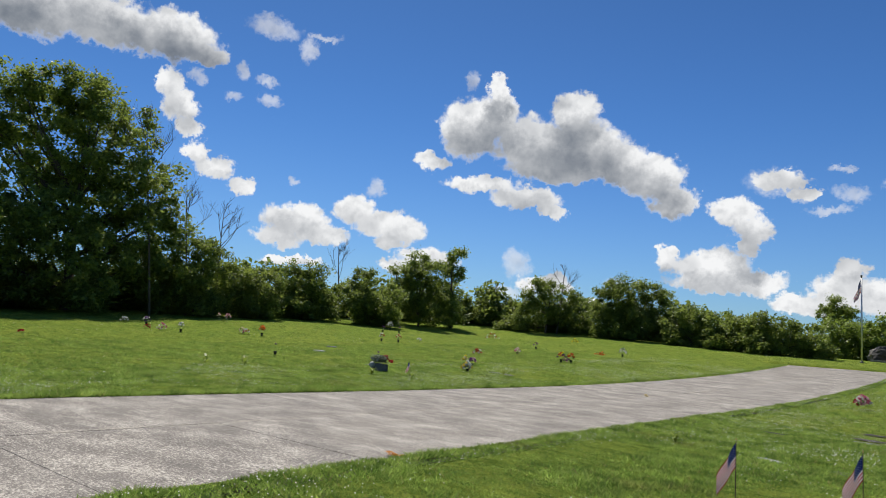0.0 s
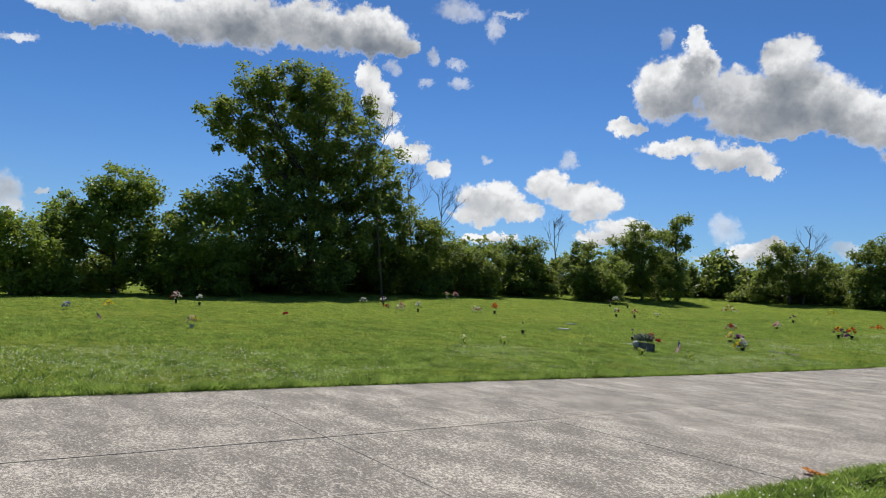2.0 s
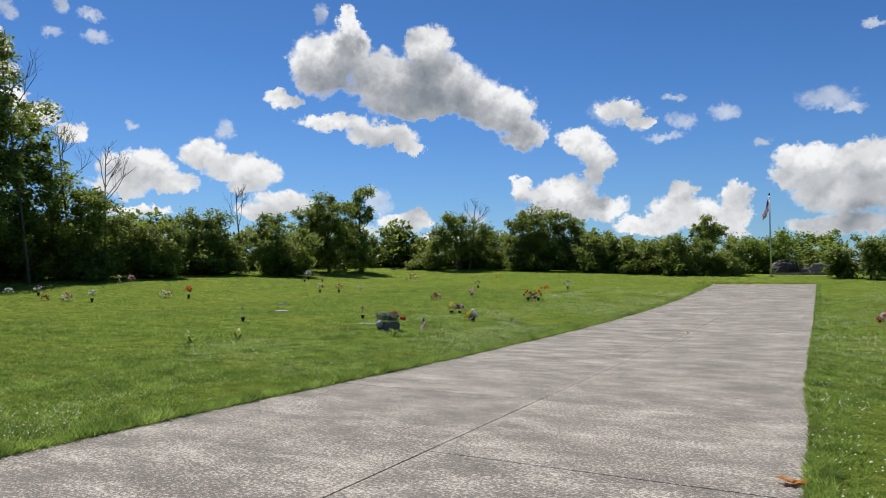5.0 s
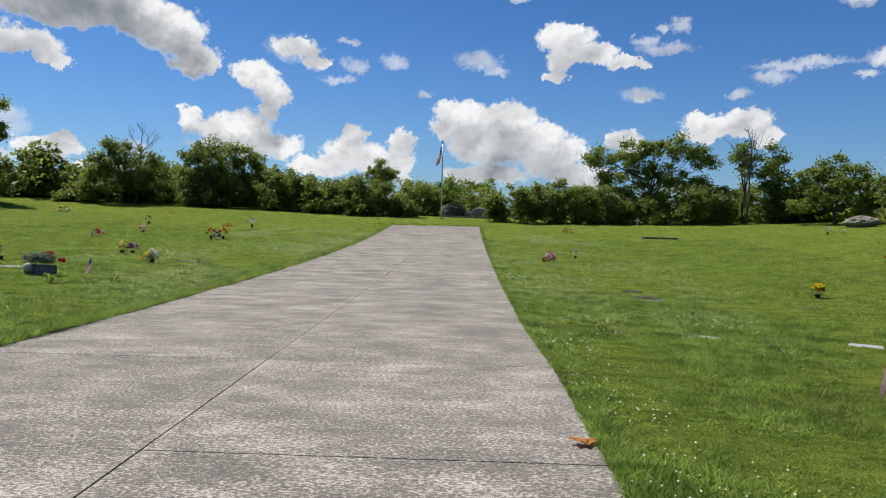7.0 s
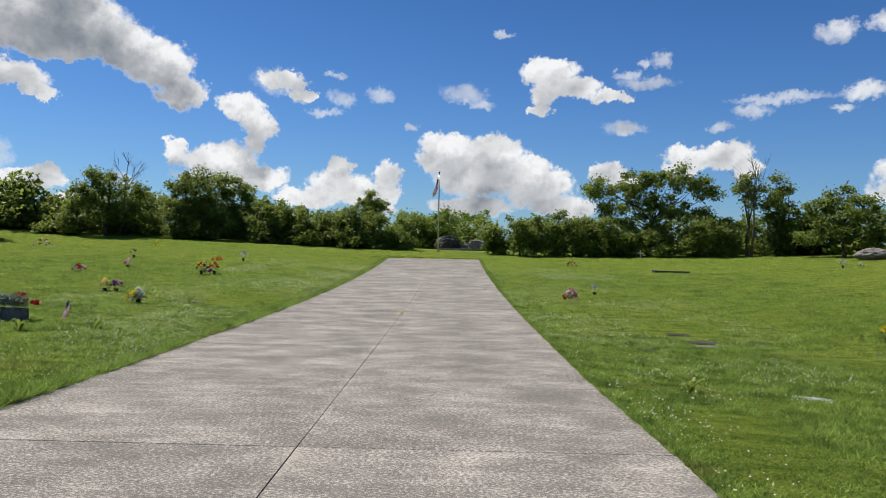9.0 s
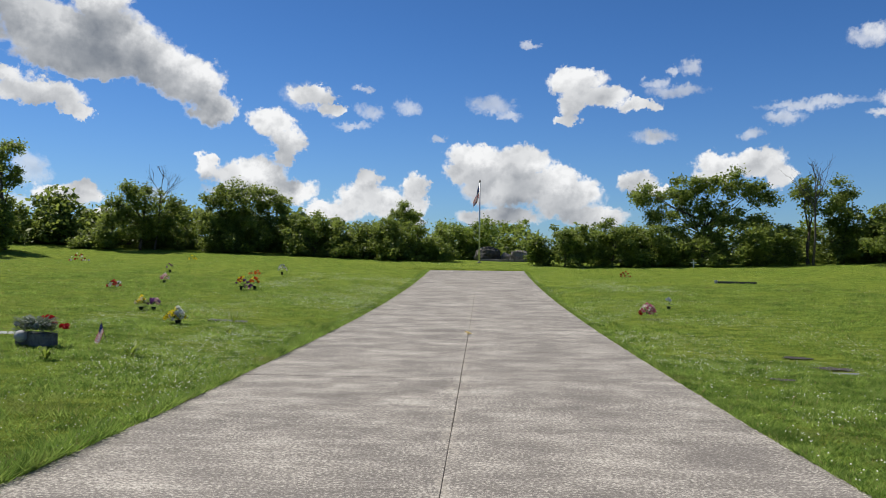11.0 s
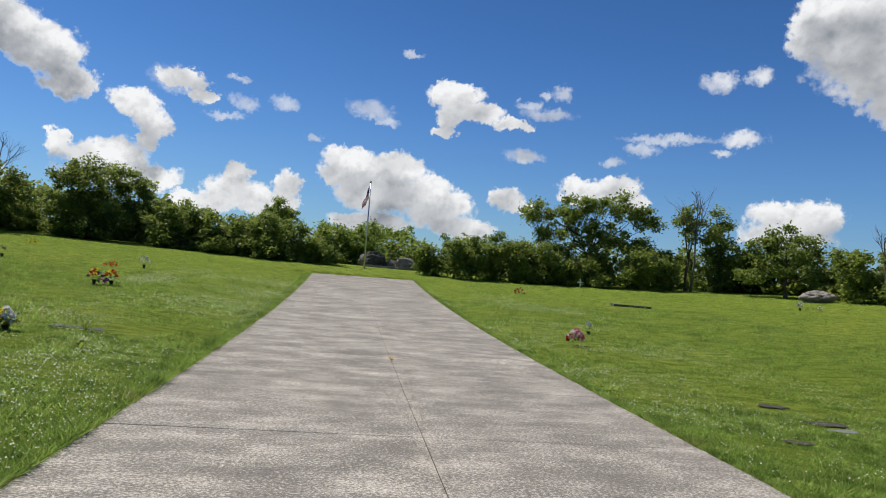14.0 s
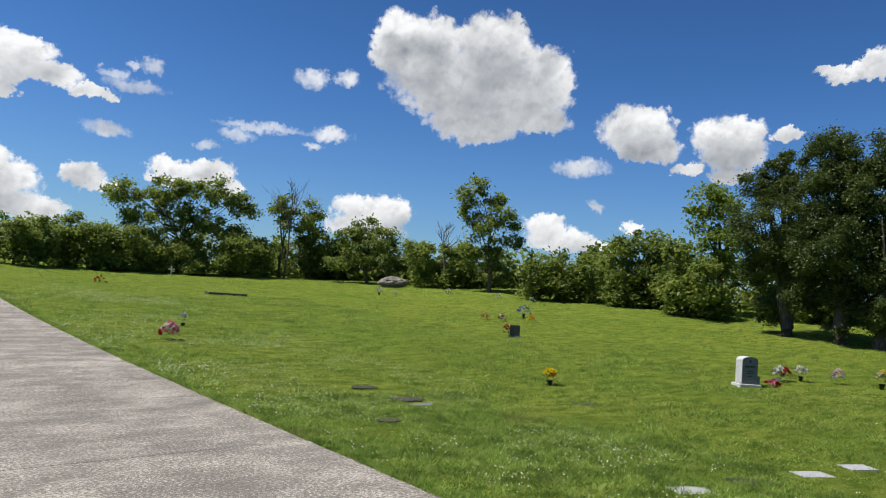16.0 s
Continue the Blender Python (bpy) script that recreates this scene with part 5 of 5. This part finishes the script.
boulder(1.0, 52.6, 0.86, 0.5, 0.72, 1, dark_rock.m, "large dark boulder with a flat face behind the flagpole")
boulder(0.35, 53.2, 0.6, 0.5, 0.68, 4, rock.m, "tan weathered boulder behind a darker boulder")
boulder(2.35, 52.7, 0.48, 0.45, 0.40, 2, rock.m, "small pale weathered boulder beside larger ones")
boulder(3.35, 52.4, 0.78, 0.5, 0.58, 3, rock.m, "pale weathered boulder leaning by the shrubs", 20)
boulder(27.3, 37.3, 1.0, 0.7, 0.42, 6, rock.m, "low pale weathered boulder at the hedge foot")
bm = bmesh.new()
slab(bm, 0.1, 3.7, 51.3, 51.75, land(1.9, 51.5) - 0.2, land(1.9, 51.5) + 0.16, 0.03)
tagged(part("stone_ledge", bm, rock.m), "low grey stone ledge in front of boulders", "stone ledge")


def cross(x, y, turn):
    top = tagged(thing("grave_cross", x, y, turn), "small white wooden cross below the trees", "cross")
    bm = bmesh.new()
    slab(bm, -0.04, 0.04, -0.02, 0.02, -0.1, 0.58, 0.006)
    part("post", bm, VASE["white"], top)
    bm = bmesh.new()
    slab(bm, -0.2, 0.2, -0.026, 0.026, 0.34, 0.42, 0.006)
    part("crossbar", bm, VASE["white"], top)
    return top


cross(15.2, 45.6, -18)


# ---- fallen leaves on the drive ----
def dry_leaf(x, y, n, size, seed, colour, label):
    rng = np.random.default_rng(seed)
    top = tagged(thing("dry_leaf", x, y, 0, float(road_height(y)) + 0.006), label, "dry leaf")
    for k in range(n):
        bm = bmesh.new()
        ring = []
        for i in range(10):
            a = math.tau * i / 10
            r = size * (0.55 + 0.45 * abs(math.cos(2.5 * a))) * rng.uniform(0.85, 1.15)
            ring.append(bm.verts.new((r * math.cos(a), 0.7 * r * math.sin(a), 0.25 * size * abs(math.sin(a * 1.5)) + rng.uniform(0, 0.1) * size)))
        mid = bm.verts.new((0, 0, 0.02 * size))
        for i in range(10):
            bm.faces.new((mid, ring[i], ring[(i + 1) % 10]))
        ob = part("blade", bm, colour, top)
        ob.matrix_basis = pose(rng.uniform(-1, 1) * size * (n > 1), rng.uniform(-0.6, 0.6) * size * (n > 1), 0.012 * k, 0, 0, rng.uniform(0, 360))
    return top


DRY = simple("dry_orange_leaf", (0.62, 0.27, 0.07), 0.7, 0.45)
STRAW = simple("dry_straw", (0.72, 0.56, 0.22), 0.8, 0.5)
dry_leaf(3.12, -2.6, 3, 0.085, 4, DRY, "curled dry orange leaf at the edge of the drive")
dry_leaf(0.0, 11.8, 5, 0.06, 6, STRAW, "scattered dry tan leaves on the centre joint")


def weed(x, y, seed, size=0.22):
    top = thing("weed", x, y)
    rng = np.random.default_rng(seed)
    for k in range(12):
        a = rng.uniform(0, math.tau)
        bm = bmesh.new()
        reach, rise, w = size * rng.uniform(0.6, 1.2), size * rng.uniform(0.4, 1.0), size * 0.11
        d, s = Vector((math.cos(a), math.sin(a), 0)), Vector((-math.sin(a), math.cos(a), 0))
        pts = [(0, 0.0, 0.4), (0.35, 0.75, 1.0), (0.7, 1.0, 0.8), (1.0, 0.75, 0.08)]
        rows = [[bm.verts.new(d * reach * f + s * w * g * e + Vector((0, 0, rise * h))) for e in (-1, 1)] for f, h, g in pts]
        for r0, r1 in zip(rows, rows[1:]):
            bm.faces.new((r0[0], r0[1], r1[1], r1[0]))
        part("leaf", bm, LEAF_LIGHT, top)
    return tagged(top, "leafy green weed clump in the mown grass", "weed", "weeds in the lawn")


weed(-5.55, 12.1, 1)
weed(-4.95, 10.2, 2)
weed(-6.3, 6.2, 3, 0.25)
weed(-9.1, 3.6, 4, 0.28)
weed(-9.6, 2.6, 5, 0.3)
weed(4.35, 3.0, 6, 0.2)
weed(-5.4, 7.0, 7, 0.25)


# ---- clover and grass ----
rng = np.random.default_rng(21)


def patchy(x, y, scale, seed):
    """Smooth values between 0 and 1 that make uneven patches."""
    g = np.random.default_rng(seed).random((64, 64))
    u, v = np.asarray(x) * scale + 200.5, np.asarray(y) * scale + 200.5
    i, j = np.floor(u).astype(int), np.floor(v).astype(int)
    f, h = u - i, v - j
    f, h = f * f * (3 - 2 * f), h * h * (3 - 2 * h)
    at = lambda a, b: g[a % 64, b % 64]
    return (at(i, j) * (1 - f) + at(i + 1, j) * f) * (1 - h) + (at(i, j + 1) * (1 - f) + at(i + 1, j + 1) * f) * h


def off_road(x, y):
    return (beside(x, y) > 0.01) | (y > 42.02)


def scatter(n, x0, x1, y0, y1):
    x, y = rng.uniform(x0, x1, n), rng.uniform(y0, y1, n)
    keep = off_road(x, y)
    return x[keep], y[keep]


def grass_blades(x, y, high, wide):
    n = len(x)
    z = ground_height(x, y)
    a = rng.uniform(0, math.tau, n)
    lean = rng.uniform(0.4, 1.7, n) * high
    h = high * rng.uniform(0.55, 1.25, n)
    b = rng.uniform(0, math.tau, n)
    w = wide * rng.uniform(0.6, 1.4, n)
    base = np.stack([x, y, z - 0.005], 1)
    side = np.stack([np.cos(b), np.sin(b), np.zeros(n)], 1) * w[:, None]
    tip = base + np.stack([np.cos(a) * lean, np.sin(a) * lean, h], 1)
    return np.stack([base - side, base + side, tip], 1).reshape(-1, 3)


STONES = ((5.86, 2.89, 0.20), (8.03, 2.55, 0.22), (9.01, 2.38, 0.18), (6.38, 8.05, 0.25), (6.32, 9.62, 0.26), (6.38, 8.38, 0.3))
batches = []
for n, box, high, wide in (
    (150000, (RIGHT, 8.0, -6, 9), 0.040, 0.0060),
    (130000, (-8.5, LEFT, -8, 12), 0.046, 0.0060),
    (120000, (RIGHT, 16, -9, 30), 0.055, 0.009),
    (120000, (-18, LEFT, -9, 30), 0.060, 0.009),
    (240000, (-36, 34, -10, 49), 0.048, 0.015),
):
    x, y = scatter(n, *box)
    bare = np.ones(len(x), bool)
    for px, py, clear in STONES:
        bare &= np.hypot(x - px, (y - py) * 1.5) > clear
    x, y = x[bare], y[bare]
    tuft = 0.35 + 1.5 * patchy(x, y, 1.1, 3) * (0.3 + 1.2 * patchy(x, y, 4.3, 4))
    batches.append(grass_blades(x, y, high * tuft, wide))
for side, n, high, reach in ((0, 42000, 0.120, 0.30), (1, 36000, 0.062, 0.22)):
    y = -10 + 52 * rng.uniform(0, 1, n) ** 1.5
    x = (LEFT, RIGHT)[side] + wider(y)[side] + (-1, 1)[side] * (reach * rng.uniform(0, 1, n) ** 1.4 - 0.015)
    batches.append(grass_blades(x, y, high * (0.3 + 1.1 * patchy(x, y, 2.3, 5)), 0.007))
blades = np.concatenate(batches)
grass = new("grass", raw_mesh("grass", blades, np.arange(len(blades)).reshape(-1, 3), blade.m))
tagged(grass, "short mown green grass with uneven tufts", "grass", kind="stuff")

HEAD_V = np.array([(1, 0, -0.3), (0, 1, -0.3), (-1, 0, -0.3), (0, -1, -0.3), (0, 0, 1)], float)
HEAD_F = np.array([(0, 1, 4), (1, 2, 4), (2, 3, 4), (3, 0, 4)])
cx, cy = [], []
for n, box, cut in ((40000, (RIGHT + 0.05, 9.0, -9, 34), 0.76), (50000, (-9.0, LEFT - 0.05, -9, 34), 0.70), (70000, (-34, 30, -8, 46), 0.80)):
    x, y = scatter(n, *box)
    fade = np.clip(beside(x, y) / 9.0, 0, 1)
    chance = patchy(x, y, 0.55, 8) * 0.6 + patchy(x, y, 1.7, 9) * 0.4 - 0.12 * fade
    keep = chance + rng.uniform(-0.38, 0.38, len(x)) > cut
    cx.append(x[keep]), cy.append(y[keep])
cx, cy = np.concatenate(cx), np.concatenate(cy)
size = rng.uniform(0.0055, 0.0105, len(cx))
centre = np.stack([cx, cy, ground_height(cx, cy) + rng.uniform(0.05, 0.105, len(cx))], 1)
spin = rng.normal(size=(len(cx), 1, 3)) * 0.25
cv = (centre[:, None] + (HEAD_V[None] + spin * 0.3) * size[:, None, None] * (1, 1, 0.85)).reshape(-1, 3)
cf = (HEAD_F[None] + 5 * np.arange(len(cx))[:, None, None]).reshape(-1, 3)
clovers = new("clover_flowers", raw_mesh("clover_flowers", cv, cf, clover.m, True))
tagged(clovers, "small white clover blossoms scattered in the grass", "clover", kind="stuff")

# ---- concrete drive ----
bm = bmesh.new()
for k in range(-10, 14):
    y0, y1 = 3.0 * k, 3.0 * k + 3.0
    vs = []
    for yy in (y0, y1):
        dl, dr = wider(yy)
        vs += [bm.verts.new((sx, yy, float(road_height(yy)) - 0.010)) for sx in (LEFT + float(dl) + 0.01, RIGHT + float(dr) - 0.01)]
    bm.faces.new((vs[0], vs[1], vs[3], vs[2]))
road = tagged(part("road", bm, joint.m), "straight weathered concrete drive of square slabs", "drive", kind="structure")
for side, edge in ((0, LEFT), (1, RIGHT)):
    for k in range(-10, 14):
        y0, y1 = 3.0 * k, 3.0 * k + 3.0
        z0, z1 = float(road_height(y0)), float(road_height(y1))
        wide = abs(edge)
        bm = bmesh.new()
        slab(bm, -wide / 2 + 0.004, wide / 2 - 0.004, -1.497, 1.497, -0.13, 0.0, 0.006)
        for v in bm.verts:
            out = float(wider((y0 + y1) / 2 + v.co.y)[side])
            v.co.x += out * (0.5 + v.co.x / edge)
        m = pose(edge / 2 + rnd.uniform(-0.003, 0.003), (y0 + y1) / 2, (z0 + z1) / 2 + rnd.uniform(-0.002, 0.002), math.degrees(math.atan2(z1 - z0, 3.0)), rnd.uniform(-0.06, 0.06), 0)
        part("concrete_slab", bm, concrete.m, road).matrix_basis = m
